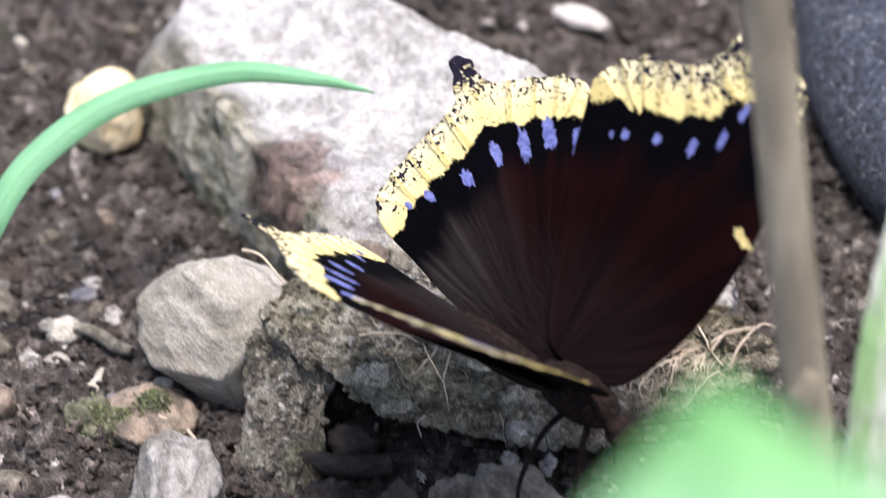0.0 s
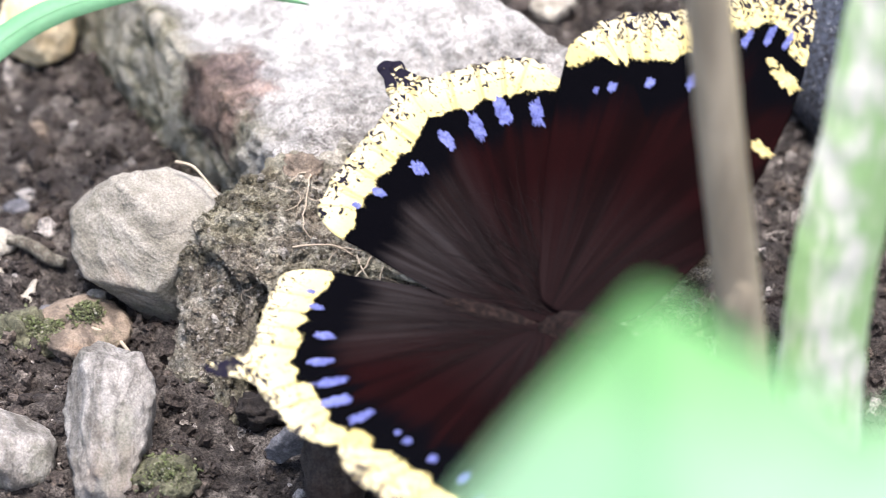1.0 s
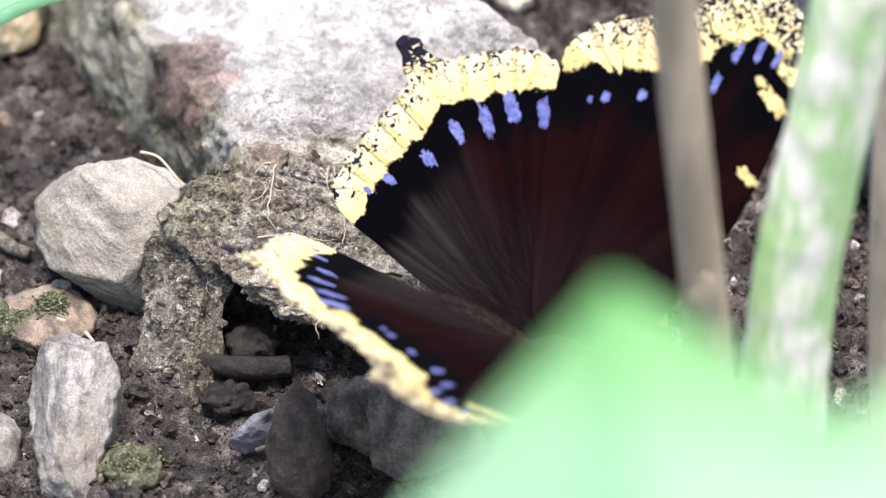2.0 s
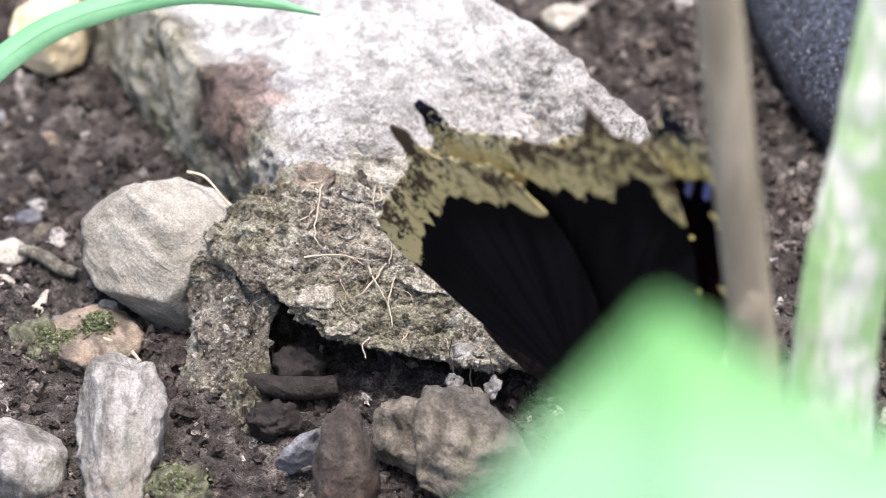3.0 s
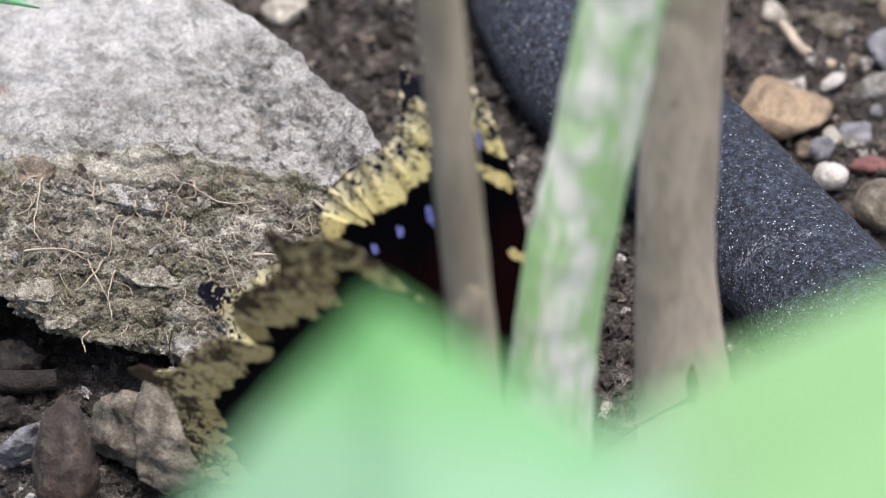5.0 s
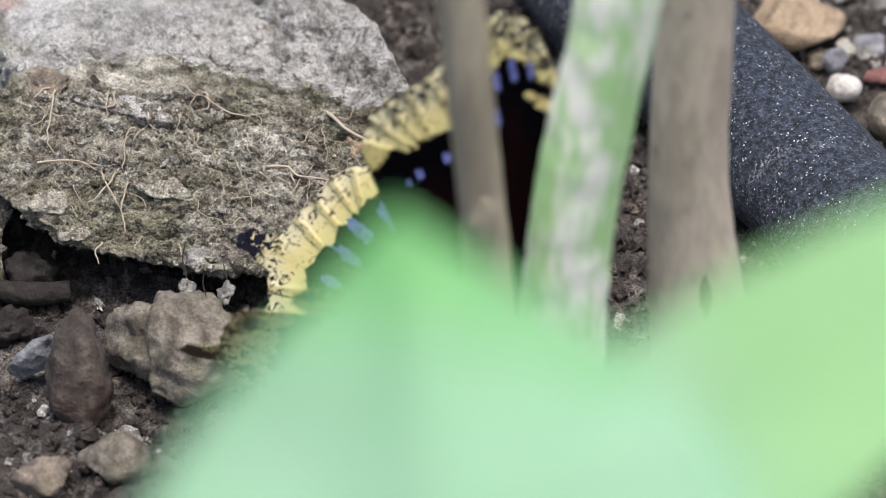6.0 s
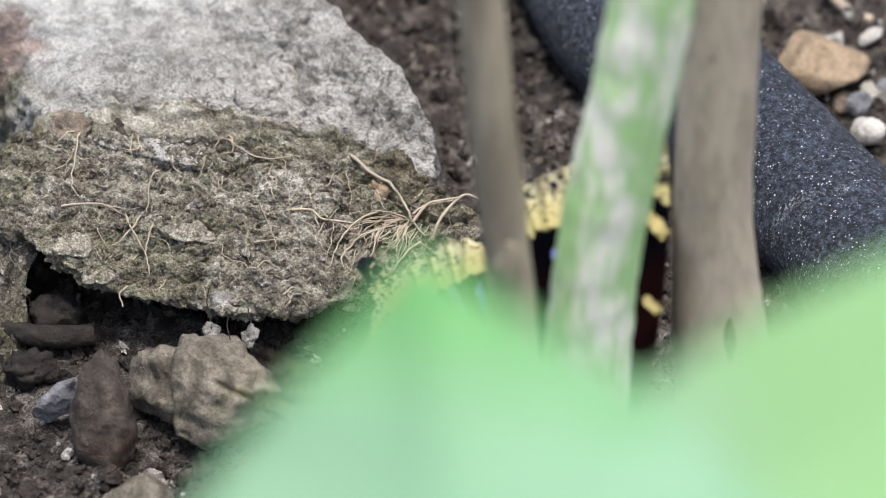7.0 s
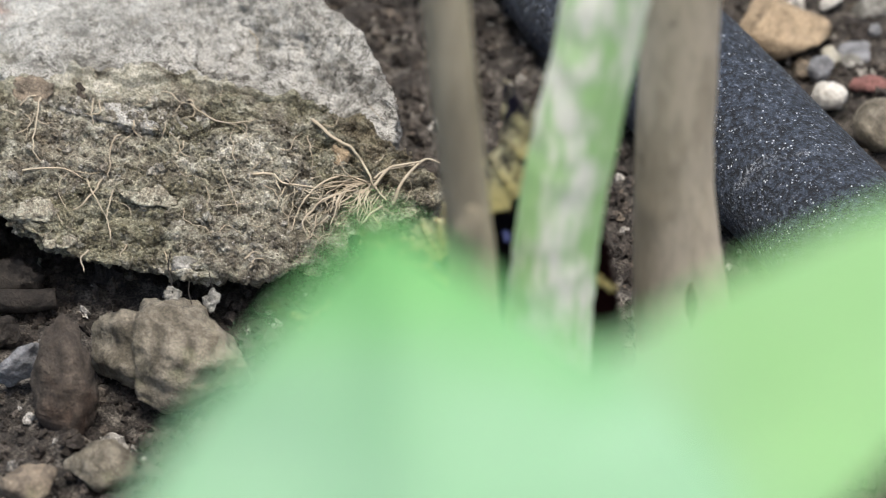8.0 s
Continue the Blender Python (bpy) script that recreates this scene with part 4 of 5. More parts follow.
flake("pale_flake", (-37.2, 9.0, 10), (4.0, 2.0, 0.5), (25, 0, 4), CLOD_PALE, "pale flat flake of dry earth on the clod", 201)
flake("pale_flake", (-26.8, 11.9, 10), (6.2, 2.0, 0.5), (25, 8, -14), CLOD_PALE, "long pale flake of dry earth on the clod", 202)
flake("pale_flake", (-34.7, 4.0, 10), (2.8, 1.2, 0.4), (20, 0, 14), CLOD_PALE, "small pale flake of dry earth on the clod", 203)
flake("brown_flake", (-38.1, 28.2, 10), (3.6, 2.6, 1.0), (30, 0, -12), STONE_RUST, "brown dead leaf scrap on the clod", 204)
flake("dark_flake", (-33.0, 28.2, 10), (1.0, 1.5, 0.5), (40, 0, 20), STONE_BROWN, "small dark bark scrap on the clod", 205)
flake("orange_flake", (-7.7, 18.1, 10), (2.2, 1.5, 0.9), (30, 0, 0), STONE_ORANGE, "small orange crumb on the clod", 206)
flake("grey_flake", (-22.9, 0.6, 10), (2.4, 1.6, 1.2), (10, 0, 0), STONE_GREY, "grey crumb at the clod's lower edge", 207)
for k, (x, y, z, r) in enumerate(((-24.0, 0.2, 6.7, 20), (-20.0, -0.4, 6.3, -30), (-22.0, -2.2, 5.6, 60))):
    scrap = tagged(new("dry_scrap"), "pale dry scrap hanging from a fibre under the clod", "scrap")
    scrap.location = Vector((x, y, z)) * MM
    bm = rock_mesh((1.5, 1.3, 0.3), 210 + k, 4, 4, 0.35, 0.5)
    bmesh.ops.rotate(bm, verts=bm.verts, matrix=Euler((radians(50), radians(r), radians(r))).to_matrix())
    part("flake", bm, STONE_GREY, scrap)
    part("fibre", tube(curve_points(((0.3, 0, 0.2), (0.1, 1.6, 0.7), (-0.2, 3.4, 0.9), (0, 5.4, 1.0)), 5), 0.06, 6), HOLLOW_DARK, scrap)
for at, length, radius, turn, mat, label in (((-64.6, 25.0, 2.2), 6.4, 0.7, (0, 4, -18), CLOD_GREY, "short grey weathered stick on soil"),
                                             ((-39.8, 5.6, 2.0), 9.0, 1.2, (0, 0, -4), HOLLOW_DARK, "dark stick in the hollow under the clod"),
                                             ((-56.6, 11.6, 1.8), 5.0, 0.2, (0, 6, -35), ROOT, "thin dry stick on soil"),
                                             ((39.0, 30.5, 1.4), 6.0, 0.7, (0, 0, 35), STONE_TAN, "short stick beside the hose"),
                                             ((39.4, 60.2, 1.8), 8.4, 0.55, (0, 0, -52), ROOT, "pale dry stick on soil beside the stones")):
    way = curve_points([(length * (f - 0.5), 0.5 * math.sin(5 * f + length), 0.3 * math.cos(4 * f)) for f in np.linspace(0, 1, 6)], 6)
    ob = link("stick", tube(way, [radius * (0.75 + 0.25 * math.sin(3 * i / len(way))) for i in range(len(way))], 12, length, 0.12), mat)
    ob.matrix_world = Matrix.Translation(Vector(at) * MM) @ pose(0, 0, 0, *turn)
    tagged(ob, label, "stick")
tw = curve_points(((-50.4, 24.6, 13.6), (-48.6, 24.0, 13.4), (-46.8, 21.8, 12.6), (-46.0, 20.8, 12.2)), 6)
tagged(link("twig", tube(tw, [0.17 - 0.004 * i for i in range(len(tw))], 6), ROOT), "thin dry twig lying over the pale stone", "twig")


# ---- crumbs of soil and grit ----
def crumbs(name, spots, material, label, category):
    """Many small lumps in one mesh."""
    verts, faces = [], []
    base = bmesh.new()
    bmesh.ops.create_icosphere(base, subdivisions=2, radius=1.0)
    bv = [v.co.copy() for v in base.verts]
    bf = [[v.index for v in f.verts] for f in base.faces]
    base.free()
    for i, (x, y, z, r, s) in enumerate(spots):
        rng = random.Random(s)
        sx, sy, sz = (r * rng.uniform(0.65, 1.3) for _ in range(3))
        turn = Euler([rng.uniform(0, 6.28) for _ in range(3)]).to_matrix()
        o, k = Vector((rng.uniform(-99, 99), i * 0.37, 0)), len(verts)
        for v in bv:
            q = v * (1 + 0.9 * noise.noise(v * 1.3 + o) + 0.8 * noise.noise(v * 3.1 + o))
            q = turn @ Vector((q.x * sx, q.y * sy, q.z * sz))
            verts.append(((x + q.x) * MM, (y + q.y) * MM, (z + q.z) * MM))
        faces += [[k + n for n in f] for f in bf]
    me = bpy.data.meshes.new(name)
    me.from_pydata(verts, [], faces)
    me.materials.append(material)
    return tagged(new(name, me), label, category, kind="stuff")


rng = random.Random(5)
spots = []
for _ in range(17000):
    x, y = rng.uniform(-78, 66), rng.uniform(-36, 98)
    r = min(1.9, 0.13 + rng.expovariate(4.8))
    spots.append((x, y, ground_height(x, y) + r * 0.25, r, rng.random()))
crumbs("soil_crumbs", spots, CRUMB, "crumbs of dark soil with bits of grit", "soil")
spots = []
for mx, my, mz, spread in ((-62.6, 12.6, 1.6, 2.0), (-65.0, 13.0, 2.0, 2.4), (-50.2, -9.8, 2.4, 2.4), (-59.0, 14.4, 2.6, 1.6)):
    for _ in range(800):
        dx, dy = rng.gauss(0, spread * 0.5), rng.gauss(0, spread * 0.5)
        lift = max(0.0, 1 - (dx * dx + dy * dy) / (spread * spread))
        spots.append((mx + dx, my + dy, mz + 1.0 * lift + rng.uniform(-0.5, 0.2), rng.uniform(0.05, 0.14), rng.random()))
crumbs("moss_leaves", spots, MOSS_LEAF, "tiny green moss leaves on soil and stone", "moss")
spots = []
for _ in range(9000):
    x, y = rng.uniform(-54, 2), rng.uniform(-8, 27)
    p = onto(x, y, 10, 0.0)
    if min(EARTH[0].find_nearest(p * MM)[3], EARTH[2].find_nearest(p * MM)[3]) < 0.0006:
        r = min(0.7, 0.07 + rng.expovariate(13))
        spots.append((p.x, p.y, p.z, r, rng.random()))
crumbs("clod_crumbs", spots, CLOD_CRUMB, "small crumbs of grey-brown earth on the clod", "soil")


# ---- the butterfly ----
FORE = ((2, 0.5), (5.5, 3), (8.2, 8.5), (9.8, 14), (10.6, 21), (10.4, 28), (9.4, 33.5), (8.2, 37.6), (5.4, 39.3), (1.8, 39.0), (-0.4, 40.8), (-1.4, 38), (-2.6, 34.4), (-5.6, 32.2), (-8.6, 31.0),
        (-11, 29), (-12.4, 26.4), (-12.4, 24), (-10, 15), (-7, 7), (-5, 2), (-3, 0.5))
FORE_EDGE = (7, 16)
HIND = ((1, 0.2), (-1, 8), (-5, 17), (-9.5, 22.2), (-12.2, 23.4), (-13.4, 24.2), (-16.4, 24.0), (-19, 22.6), (-21.4, 20.9), (-24.0, 19.4), (-26.4, 20.0), (-28.2, 20.0), (-28.9, 18.9), (-27.6, 17.6), (-26.2, 15.6),
        (-26.9, 12.8), (-28, 9.4), (-28.9, 5.4), (-28.6, 3.2), (-26.4, 1.6), (-22, 0.6), (-17, -0.6), (-12, -1.3), (-4, -1.0))
HIND_EDGE = (6, 18)


def wing_outline(points, edge, per=16):
    """The outline with its toothed outer margin, and which of its points lie on that margin."""
    n, out, on = len(points), [], []
    for i in range(n):
        a, b, c, d = (Vector((*points[(i + k - 1) % n], 0)) for k in range(4))
        for s in range(per):
            t = s / per
            out.append(0.5 * ((2 * b) + (c - a) * t + (2 * a - 5 * b + 4 * c - d) * t * t + (3 * b - a - 3 * c + d) * t ** 3))
            on.append(edge[0] - 1 <= i < edge[1])
    run, toothed = 0.0, []
    begun = False
    m = len(out)
    for i, p in enumerate(out):
        step = out[(i + 1) % m] - out[i - 1]
        side = Vector((step.y, -step.x, 0)).normalized()
        if on[i] and not begun:
            run, begun = 0.0, True
        run += step.length / 2
        bite = (0.20 * (1 - abs(math.sin(run * 1.15)) ** 1.5) + 0.05 * math.sin(run * 4.1) + 0.30 * noise.noise(Vector((run * 0.7, 3.0, 0)))) if on[i] else 0.0
        toothed.append(p - side * bite)
    return toothed, on, out


def build_wing(name, points, edge, side, parent, height, pivot, border):
    outline, on, even = wing_outline(points, edge)
    margin = [p for p, o in zip(even, on) if o]
    ma = np.array([(p.x, p.y) for p in margin])
    along = np.concatenate(([0], np.cumsum(np.linalg.norm(np.diff(ma, axis=0), axis=1))))
    rings = (0.0, 0.12, 0.25, 0.38, 0.5, 0.6, 0.68, 0.75, 0.8, 0.84, 0.88, 0.91, 0.94, 0.965, 0.985, 1.0)
    n, c = len(outline), Vector((*pivot, 0))
    flat = [c] + [c.lerp(p, f) for f in rings[1:] for p in outline]
    verts, marks = [], []
    fa = np.array([(p.x, p.y) for p in flat])
    gap = np.linalg.norm(fa[:, None, :] - ma[None], axis=2)
    near, depth = gap.argmin(1), gap.min(1)
    for sheet, dz in ((0, 0.07), (1, -0.07)):
        for k, p in enumerate(flat):
            edge_on = k > n * (len(rings) - 2)
            z = height - 0.0016 * (p.y - 12) ** 2 + -0.07 * math.cos(along[near[k]] * 2.3) * max(0.0, 1 - depth[k] / 4) + (dz * (0.3 if edge_on else 1))
            verts.append((p.x * MM, side * p.y * MM, z * MM))
            first, last = along[near[k]], along[-1] - along[near[k]]
            taper = max(0.0, 2.4 - 0.85 * first, 1.2 - 0.6 * last) if name == "forewing" else max(0.0, 1.2 - 0.6 * first)
            marks.append((along[near[k]], depth[k] * border + taper, math.hypot(p.x, p.y)))
    faces, slots, m = [], [], len(flat)
    for sheet in (0, 1):
        o = sheet * m
        for i in range(n):
            j = (i + 1) % n
            f = [(o, o + 1 + i, o + 1 + j)]
            for r in range(len(rings) - 2):
                a, b = o + 1 + r * n, o + 1 + (r + 1) * n
                f.append((a + i, b + i, b + j, a + j))
            faces += [q if (sheet == 0) == (side > 0) else q[::-1] for q in f]
            slots += [sheet] * len(f)
    e = 1 + (len(rings) - 2) * n
    for i in range(n):
        j = (i + 1) % n
        q = (e + i, m + e + i, m + e + j, e + j)
        faces.append(q if side > 0 else q[::-1])
        slots.append(0)
    me = bpy.data.meshes.new(name)
    me.from_pydata(verts, [], faces)
    me.materials.append(WING_TOP)
    me.materials.append(WING_UNDER)
    # the outline may run either way round; make the upper sheet face upwards
    me.update()
    if me.polygons[n // 2].normal.z < 0:
        me.flip_normals()
    at = me.attributes.new("wing", "FLOAT_VECTOR", "POINT")
    at.data.foreach_set("vector", np.array(marks, dtype=np.float32).ravel())
    at = me.attributes.new("ray", "FLOAT_VECTOR", "POINT")
    at.data.foreach_set("vector", np.array([(22 * math.atan2(p.y + 1.5, p.x + 3), 0.06 * math.hypot(p.x, p.y), 5.0 * side) for p in flat] * 2, dtype=np.float32).ravel())
    # hair covers the hindwing towards the body and the inner margin, and only the root of the forewing
    hind = name == "hindwing"
    cover = []
    for p in flat:
        r, turn = math.hypot(p.x, p.y), math.degrees(math.atan2(p.y, -p.x))
        root = max(0.0, min(1.0, (16 - r) / 10))
        side_hair = max(0.0, min(1.0, (40 - turn) / 28)) * max(0.15, min(1.0, (r - 5) / 11)) if hind else 0.0
        cover.append(max(0.30 * root, side_hair))
    at = me.attributes.new("furred", "FLOAT", "POINT")
    at.data.foreach_set("value", np.array(cover * 2, dtype=np.float32))
    for p, s in zip(me.polygons, slots):
        p.material_index, p.use_smooth = s, True
    ob = new(name, me)
    ob.parent = parent
    return ob, ma, along


def patch(name, parent, at, out, length, width, side, height, material, seed):
    """A small ragged patch of coloured scales lying on a wing, long in the direction out."""
    bm = bmesh.new()
    a = Vector((*out, 0)).normalized()
    b = Vector((-a.y, a.x, 0))
    ring, low = [], []
    for k in range(52):
        w = 2 * math.pi * k / 52
        o = Vector((math.cos(w), math.sin(w), seed * 3.3))
        r = 1 + 0.40 * noise.noise(o * 2.6) + 0.55 * noise.noise(o * 11.0)
        cw, sw = (math.copysign(abs(q) ** 0.72, q) for q in (math.cos(w), math.sin(w)))
        p = Vector((*at, 0)) + a * cw * length / 2 * r + b * sw * width / 2 * r
        z = height - 0.0016 * (p.y - 12) ** 2
        ring.append(bm.verts.new((p.x, side * p.y, z + 0.105)))
        low.append(bm.verts.new((p.x, side * p.y, z + 0.02)))
    bm.faces.new(ring)
    bm.faces.new(low[::-1])
    for k in range(52):
        j = (k + 1) % 52
        bm.faces.new((ring[k], ring[j], low[j], low[k]))
    bmesh.ops.recalc_face_normals(bm, faces=bm.faces)
    ob = part(name, bm, material, parent)
    for p in ob.data.polygons:
        p.use_smooth = False
    return ob


def hair_fringe(wing, side, seed):
    """Fine hairs that lie over the hindwing from the body towards its inner margin."""
    rng = random.Random(seed)
    verts, faces = [], []
    for _ in range(200):
        turn, r0 = radians(rng.uniform(-2, 46) if rng.random() < 0.75 else rng.uniform(46, 95)), rng.uniform(2.5, 12.0)
        length, bend, width = rng.uniform(3.5, 8.5), rng.gauss(0, 0.16), rng.uniform(0.012, 0.028)
        length = min(length, 20.0 - r0)
        k = len(verts)
        for j in range(5):
            f = j / 4
            a, r = turn + bend * f * f, r0 + length * f
            x, y = -r * math.cos(a), max(-0.4, r * math.sin(a))
            z = -0.25 - 0.0016 * (y - 12) ** 2 + 0.12 + 0.28 * math.sin(math.pi * min(1, f * 1.1)) * (0.4 + rng.random() * 0.3)
            w = width * (1 - 0.85 * f)
            across = (math.sin(a), math.cos(a))
            for o, up in ((-1, 0), (1, 0), (0, 1)):
                verts.append(((x + o * w * across[0]) * MM, side * (y + o * w * across[1]) * MM, (z + up * w * 1.2) * MM))
        for j in range(4):
            for o in range(3):
                q = (k + 3 * j + o, k + 3 * j + (o + 1) % 3, k + 3 * j + 3 + (o + 1) % 3, k + 3 * j + 3 + o)
                faces.append(q)
    me = bpy.data.meshes.new("hair_fringe")
    me.from_pydata(verts, [], faces)
    me.materials.append(HAIR)
    for p in me.polygons:
        p.use_smooth = True
    ob = new("hair_fringe", me)
    ob.parent = wing
    return tagged(ob, "fine grey-brown hairs over the wing's root")


def build_butterfly():
    thing = tagged(new("butterfly"), "maroon butterfly with cream wing borders and blue spots", "butterfly")
    wings = {}
    for side, tag in ((1, "left"), (-1, "right")):
        hind, _, _ = build_wing("hindwing", HIND, HIND_EDGE, side, thing, -0.25, (-14, 9.5), 0.78)
        fore, _, fa = build_wing("forewing", FORE, FORE_EDGE, side, thing, 0.25, (0, 18), 0.65)
        tagged(hind, "maroon hindwing with a tailed cream border")
        tagged(fore, "maroon forewing with a speckled cream border")

        for k, (x, y, ln, wd) in enumerate(((-25.2, 4.9, 0.9, 0.6), (-23.6, 6.8, 1.5, 0.8), (-20.8, 10.3, 1.7, 1.2), (-19.2, 13.8, 2.6, 1.0), (-16.9, 16.0, 3.1, 1.1), (-15.1, 18.2, 2.8, 1.3), (-11.9, 19.1, 2.7, 1.3))):
            patch("blue_spot", hind, (x, y), (x, y), ln * 1.05, wd * 0.95, side, -0.25, SPOT, k + 1)
        for k, (x, y, ln, wd) in enumerate(((-8.2, 22.3, 0.8, 0.5), (-6.9, 23.2, 1.2, 0.8), (-3.6, 24.8, 1.3, 0.9), (0.1, 26.4, 1.9, 0.9), (2.6, 28.9, 2.2, 0.9), (3.3, 32.4, 2.2, 0.8), (5.2, 33.5, 2.5, 0.8), (7.1, 33.6, 2.0, 0.7))):
            patch("blue_spot", fore, (x, y), (0.35 * x, y), ln * 0.9, wd * 0.9, side, 0.25, SPOT, k + 11)
        patch("cream_mark", fore, (8.7, 29.7), (1.0, -0.45), 3.0, 1.5, side, 0.25, CREAM, 31)
        patch("cream_mark", fore, (6.6, 30.9), (1.0, -0.42), 1.2, 0.8, side, 0.25, CREAM, 33)
        patch("cream_mark", fore, (9.4, 22.3), (0.9, -0.4), 2.2, 1.1, side, 0.25, CREAM, 34)
        hair_fringe(hind, side, 7 if side > 0 else 8)
        wings[tag] = (hind, fore)

    def ball(name, at, size, material, label, seed=3.0, amp=0.08):
        bm = bmesh.new()
        bmesh.ops.create_icosphere(bm, subdivisions=4, radius=1.0)
        for v in bm.verts:
            r = 1 + lumpy(v.co, amp, 0.25, 3, seed)
            v.co = Vector((v.co.x * size[0] * r + at[0], v.co.y * size[1] * r + at[1], v.co.z * size[2] * r + at[2]))
        return part(name, bm, material, thing, label)

    ball("thorax", (1.5, 0, 0.6), (5.0, 2.5, 2.5), FUR, "furry dark brown thorax")
    ball("abdomen", (-9.0, 0, -0.6), (7.2, 1.9, 1.9), FUR, "dark brown tapered abdomen")
    ball("head", (7.6, 0, 0.0), (1.9, 1.9, 1.7), FUR, "furry dark head")
    for s in (1, -1):
        way = curve_points(((8.4, 0.7 * s, 1.0), (13, 3.5 * s, 3.4), (18, 6.5 * s, 5.2), (21.5, 8.4 * s, 6.0)), 8)
        part("antenna", tube(way, [0.16] * (len(way) - 5) + [0.2, 0.28, 0.36, 0.36, 0.25], 8), FUR, thing, "thin dark clubbed antenna")
        for x0, x1, y1, z1 in ((4.0, 7.0, 5.5, -11.0), (1.0, 1.0, 6.5, -12.0)):
            way = curve_points(((x0, 1.2 * s, -1.2), ((x0 + x1) / 2, (y1 * 0.65) * s, -2.6), (x1, y1 * s, -7.2), (x1 + 0.8, (y1 + 0.4) * s, z1)), 6)
            part("leg", tube(way, [0.36 - 0.2 * i / len(way) for i in range(len(way))], 8), FUR, thing)
    return thing, wings


butterfly, wings = build_butterfly()

# how far the closing forewing is wrung about its own length, in degrees
TWIST = {0.0: -13.0, 0.1: -11.0, 0.2: -10.0, 0.3: -3.0}

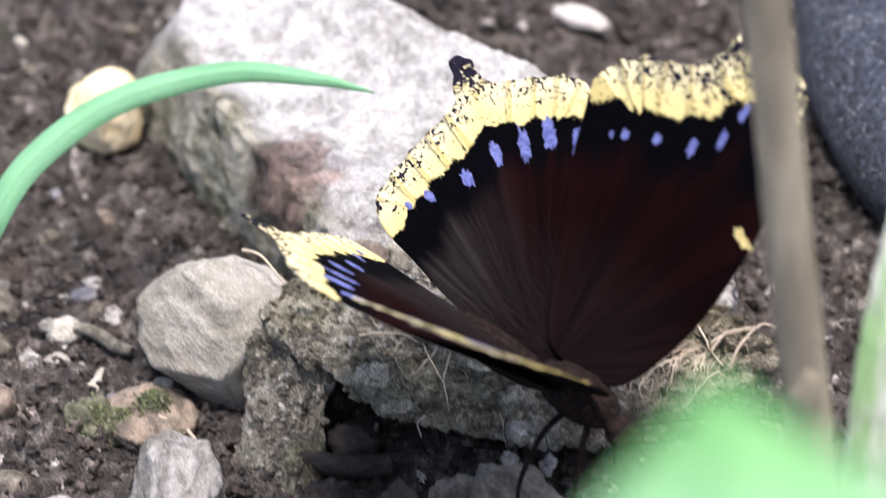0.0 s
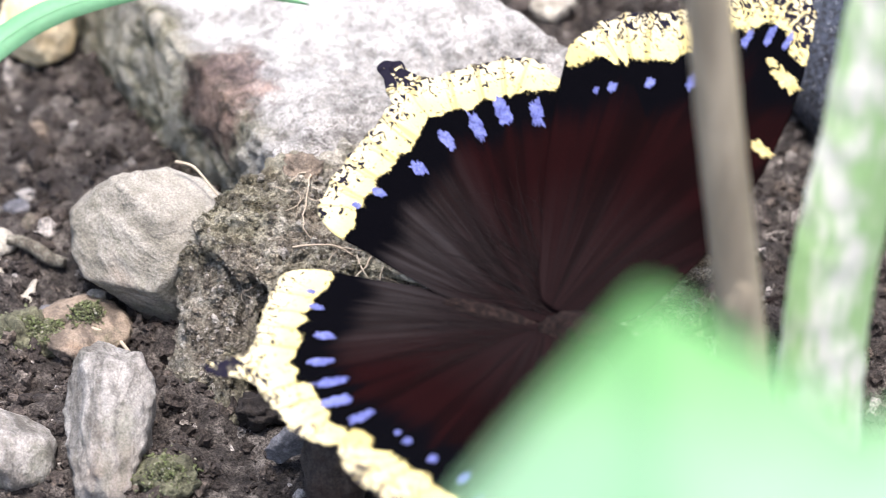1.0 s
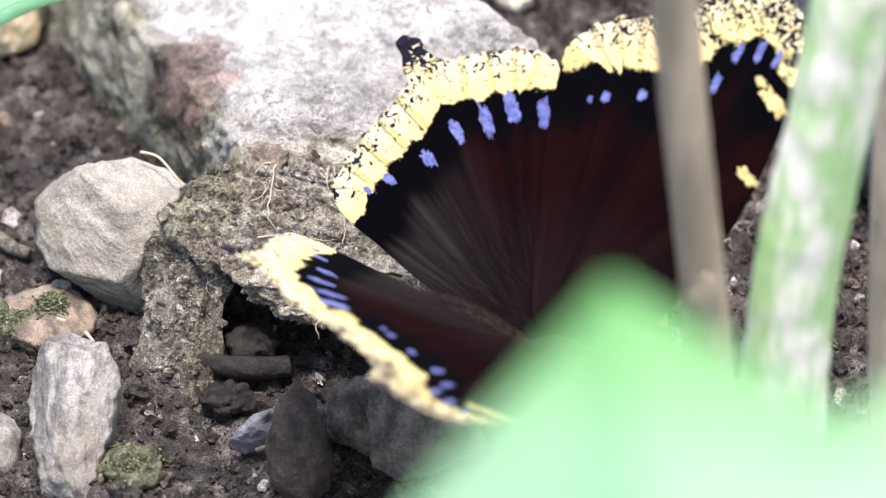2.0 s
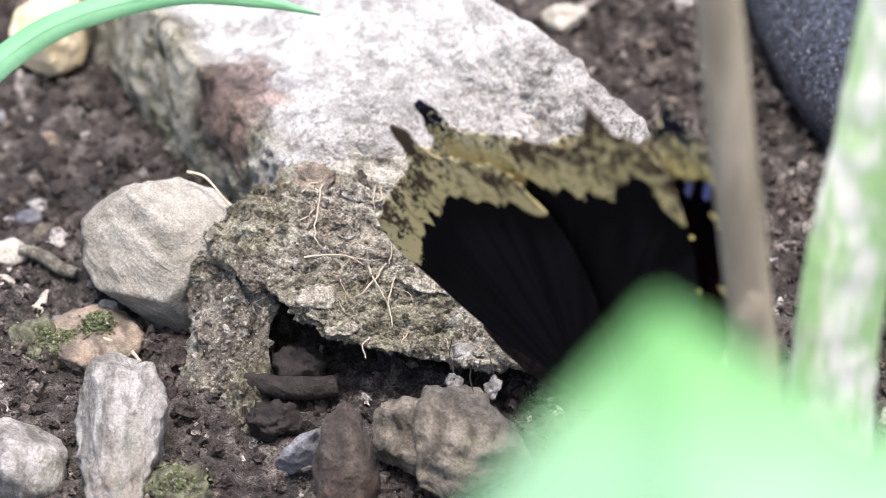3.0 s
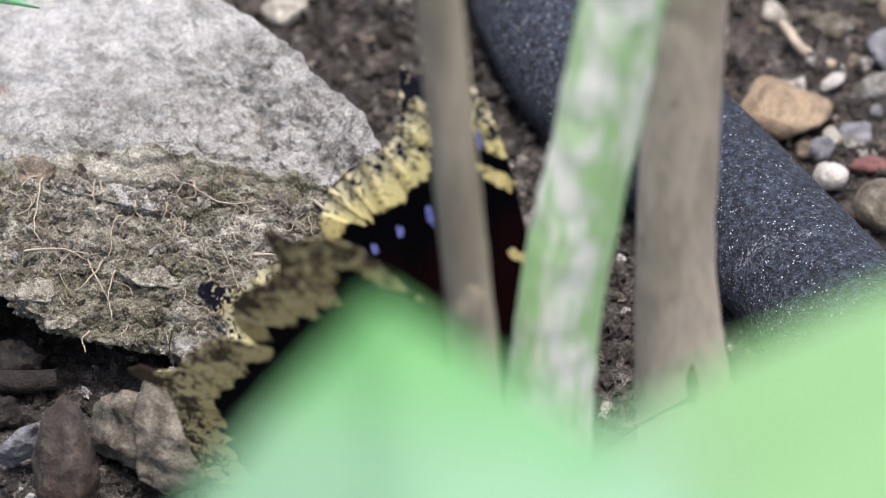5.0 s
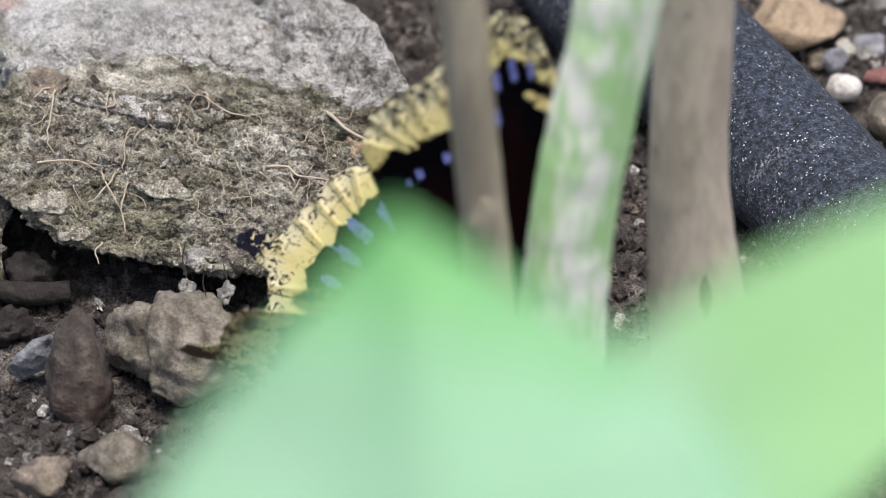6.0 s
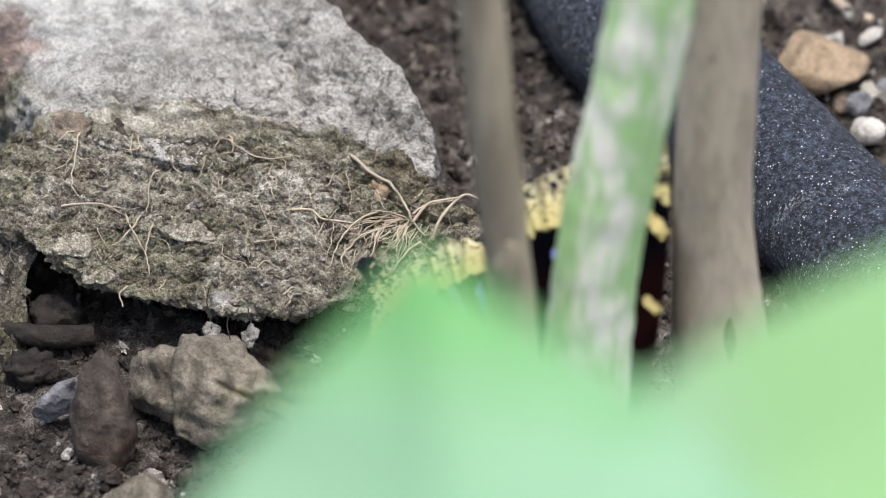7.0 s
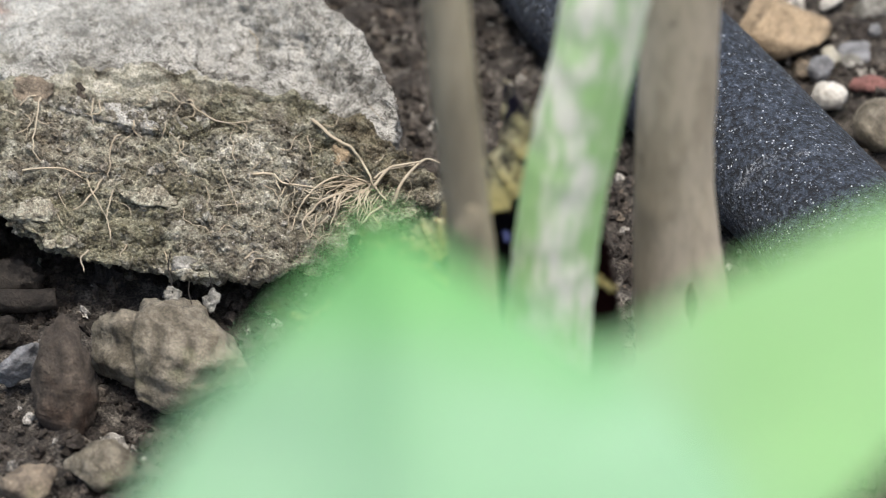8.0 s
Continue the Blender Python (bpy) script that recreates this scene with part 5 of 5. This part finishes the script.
# seconds; x, y, z of the body in millimetres; heading, nose-down and lean; lift of the left and the right hindwing;
# further lift of the left and the right forewing; sweep of both forewings and of both hindwings, in degrees
FLIGHT = (
    (0.0, -17.9, -6.1, 20.0, -42.3, 6.2, -3.7, 55.1, 32.5, 13.4, 10.6, -4.9, -7.6, 1.0, 8.3),
    (0.1, -17.5, -6.7, 19.4, -42.5, 4.8, -0.4, 54.9, 38.8, 12.8, 8.6, -5.8, -9.0, 0.8, 10.4),
    (0.2, -17.2, -7.3, 18.6, -42.5, 3.0, 3.5, 59.9, 57.1, 12.2, 3.5, -6.7, -12.0, 0.6, 12.5),
    (0.3, -15.1, -9.4, 14.4, -33.0, 0.3, 6.9, 77.4, 37.0, 11.9, 6.2, -7.7, -14.5, 0.9, 11.2),
    (0.4, -14.8, -7.9, 14.0, -31.9, 0.6, 4.8, 80.9, 42.0, 11.5, 6.5, -5.0, -15.4, 1.2, 9.8),
    (0.5, -14.5, -6.4, 13.5, -30.7, 1.0, 2.3, 84.8, 43.0, 11.1, 6.8, -2.4, -15.3, 1.4, 8.5),
    (0.7, -14.2, -4.6, 12.8, -31.7, -1.7, 8.2, 78.1, 52.9, 14.1, 4.6, -4.8, -8.5, 1.0, 4.2),
    (0.8, -13.1, -3.3, 12.8, -28.4, -1.2, 10.0, 58.0, 44.9, 15.6, 3.6, -5.7, 0.2, 0.8, 2.1),
    (0.9, -11.4, -7.1, 15.9, -22.0, 2.9, 10.4, 39.1, 32.6, 8.4, 5.2, -4.7, 4.0, -1.0, 3.9),
    (1.0, -10.8, -10.7, 19.2, -21.3, 0.6, 11.5, 19.3, 10.9, 1.1, 6.8, -6.0, 0.3, -2.8, 5.8),
    (1.2, -10.2, -11.3, 19.2, -26.4, 0.6, 10.6, 14.6, 8.0, 0.1, 6.5, -4.3, -0.2, -0.9, 5.5),
    (1.5, -9.3, -12.0, 19.4, -32.4, 0.7, 9.7, 12.9, 5.9, -1.5, 6.1, -1.7, -0.9, 1.9, 5.2),
    (1.7, -9.1, -12.5, 18.3, -31.6, 3.5, 8.1, 22.9, 15.2, -1.2, 4.9, 0.1, 0.7, 1.5, 4.1),
    (2.2, -8.6, -12.7, 15.8, -34.0, 9.4, 7.8, 58.1, 53.8, -0.5, 1.8, 1.0, 1.3, 0.6, 1.5),
    (2.8, -7.8, -12.7, 14.0, -35.6, 13.4, 7.8, 88.0, 86.5, 0.0, 2.0, 2.0, 10.0, 0.0, 0.0),
    (3.0, -7.5, -12.8, 13.9, -35.8, 13.8, 7.9, 89.0, 87.5, 0.0, 2.5, 2.2, 10.2, 0.0, 0.0),
    (3.3, -6.0, -12.4, 12.7, -32.1, 9.8, 7.7, 84.4, 85.6, 2.8, 2.4, 1.6, 2.6, 0.6, -2.4),
    (3.4, -4.7, -12.0, 11.1, -29.6, 6.4, 7.5, 76.7, 81.6, 5.7, 2.8, 1.7, -1.8, 1.2, -4.9),
    (3.5, -2.8, -12.2, 9.2, -29.4, 2.1, 6.7, 60.7, 71.0, 8.5, 3.6, 3.3, -4.4, 1.7, -6.3),
    (3.6, 1.5, -14.7, 9.1, -27.5, -1.6, 3.0, 46.5, 53.7, 16.7, 2.0, -0.6, -2.6, 1.3, 2.1),
    (3.7, 5.2, -19.1, 11.0, -27.2, -6.3, 9.1, 41.3, 33.5, 24.9, 0.0, -3.0, 0.0, 0.9, 11.5),
    (4.0, 5.3, -20.2, 13.6, -6.9, -17.2, -0.3, 26.6, 36.0, -0.1, 0.0, 1.7, -2.1, -0.7, 0.0),
    (4.2, 6.0, -24.4, 12.5, -24.9, -20.3, 1.8, 42.2, 47.9, -0.1, 0.0, 4.6, 2.1, -0.4, 0.0),
    (4.7, 5.6, -24.4, 11.3, -29.0, -21.5, 1.4, 66.0, 64.0, 0.0, 0.0, 0.8, 0.8, 0.0, 0.0),
    (5.3, 7.5, -25.2, 11.5, -25.8, -20.3, 0.0, 78.9, 77.6, 0.0, 0.0, -0.5, -0.5, 0.0, 0.0),
    (5.5, 14.4, -28.3, 21.5, -8.4, -11.5, -2.2, 2.9, 14.1, -4.0, 0.0, 14.6, 20.0, 10.4, 0.0),
    (5.7, 12.5, -27.4, 24.5, -4.3, -16.4, -2.6, -1.2, 16.7, -2.0, 0.0, 3.7, 4.0, 5.0, 0.0),
    (5.8, 11.4, -28.9, 24.3, -6.3, -16.8, -2.5, 13.5, 35.8, -1.0, 0.0, 5.6, 3.3, 2.4, 0.0),
    (5.9, 10.4, -27.0, 18.0, -15.4, -15.5, -0.2, 39.5, 52.6, 7.9, -4.2, 4.5, 1.6, 7.1, 10.6),
    (6.0, 9.7, -25.2, 11.5, -24.2, -14.1, 2.0, 62.0, 66.2, 16.8, -8.3, 3.6, 0.0, 11.8, 21.2),
    (6.2, 8.3, -27.8, 10.7, -26.0, -16.4, 2.0, 83.5, 81.6, 8.4, -4.2, 2.0, 0.2, 5.9, 10.6),
    (6.5, 7.1, -30.5, 10.3, -27.7, -18.9, 2.2, 90.0, 88.0, 0.0, 0.0, 0.2, 0.2, 0.0, 0.0),
    (6.8, 8.4, -31.6, 9.7, -34.0, -20.0, 2.8, 89.0, 87.0, 0.0, 0.0, 2.0, 2.0, 0.0, 0.0),
    (6.9, 8.7, -32.6, 9.0, -38.3, -17.3, 3.4, 73.5, 76.0, -1.3, 0.0, 2.0, 4.6, 0.8, 0.0),
    (7.0, 9.0, -33.5, 8.5, -43.2, -14.5, 4.1, 63.4, 57.9, -2.7, 0.0, 2.2, 7.3, 1.7, 0.0),
    (7.1, 10.0, -33.2, 10.6, -41.9, -15.1, 3.8, 42.4, 39.0, -2.2, 0.0, 4.7, 8.8, 1.3, 0.0),
    (7.2, 11.0, -32.9, 12.9, -40.7, -15.7, 3.4, 23.6, 21.9, -1.7, 0.0, 7.1, 10.2, 1.0, 0.0),
    (7.3, 12.1, -33.9, 13.6, -38.6, -22.7, 3.0, 10.7, 11.0, -1.2, 0.0, 7.6, 9.7, 0.7, 0.0),
    (7.4, 12.9, -35.0, 14.2, -37.0, -29.0, 2.6, 2.6, 4.8, -0.7, 0.0, 8.2, 9.3, 0.3, 0.0),
    (7.5, 13.6, -36.4, 14.2, -38.9, -32.2, 3.0, 5.0, 7.4, -0.2, 0.0, 8.8, 8.9, 0.0, 0.0),
    (7.6, 14.3, -36.2, 13.4, -40.2, -35.1, 3.4, 8.5, 10.0, -0.1, 0.0, 8.4, 8.5, 0.0, 0.0),
    (7.7, 14.9, -36.0, 12.4, -41.6, -36.4, 3.9, 17.4, 17.4, -0.1, 0.0, 8.0, 8.1, 0.0, 0.0),
    (7.8, 14.6, -35.8, 11.4, -43.1, -31.0, 4.9, 38.2, 36.0, -0.1, 0.0, 5.9, 6.0, 0.0, 0.0),
    (7.9, 15.0, -35.3, 10.7, -44.5, -24.3, 5.8, 60.6, 57.0, -0.0, 0.0, 3.8, 3.8, 0.0, 0.0),
    (8.0, 15.3, -34.9, 9.9, -45.8, -17.7, 6.8, 80.3, 74.7, 0.0, 0.0, 1.8, 1.8, 0.0, 0.0),
)


def motions():
    walk(butterfly, [(r[0], pose(r[1] * MM, r[2] * MM, r[3] * MM, r[6], r[5], r[4])) for r in FLIGHT])
    for n, (tag, side) in enumerate((("left", 1), ("right", -1))):
        hind, fore = wings[tag]
        root = side * 1.0 * MM
        walk(hind, [(r[0], pose(0, root, 1.5 * MM, side * r[7 + n]) @ pose(0, 0, 0, 0, 0, side * r[13 + n])) for r in FLIGHT])
        walk(fore, [(r[0], pose(0, root, 1.5 * MM, side * (r[7 + n] + r[9 + n])) @ pose(0, 0, 0, 0, 0, side * r[11 + n]) @ pose(0, 0, 0, 0, n * TWIST.get(r[0], 0.0))) for r in FLIGHT])


motions()
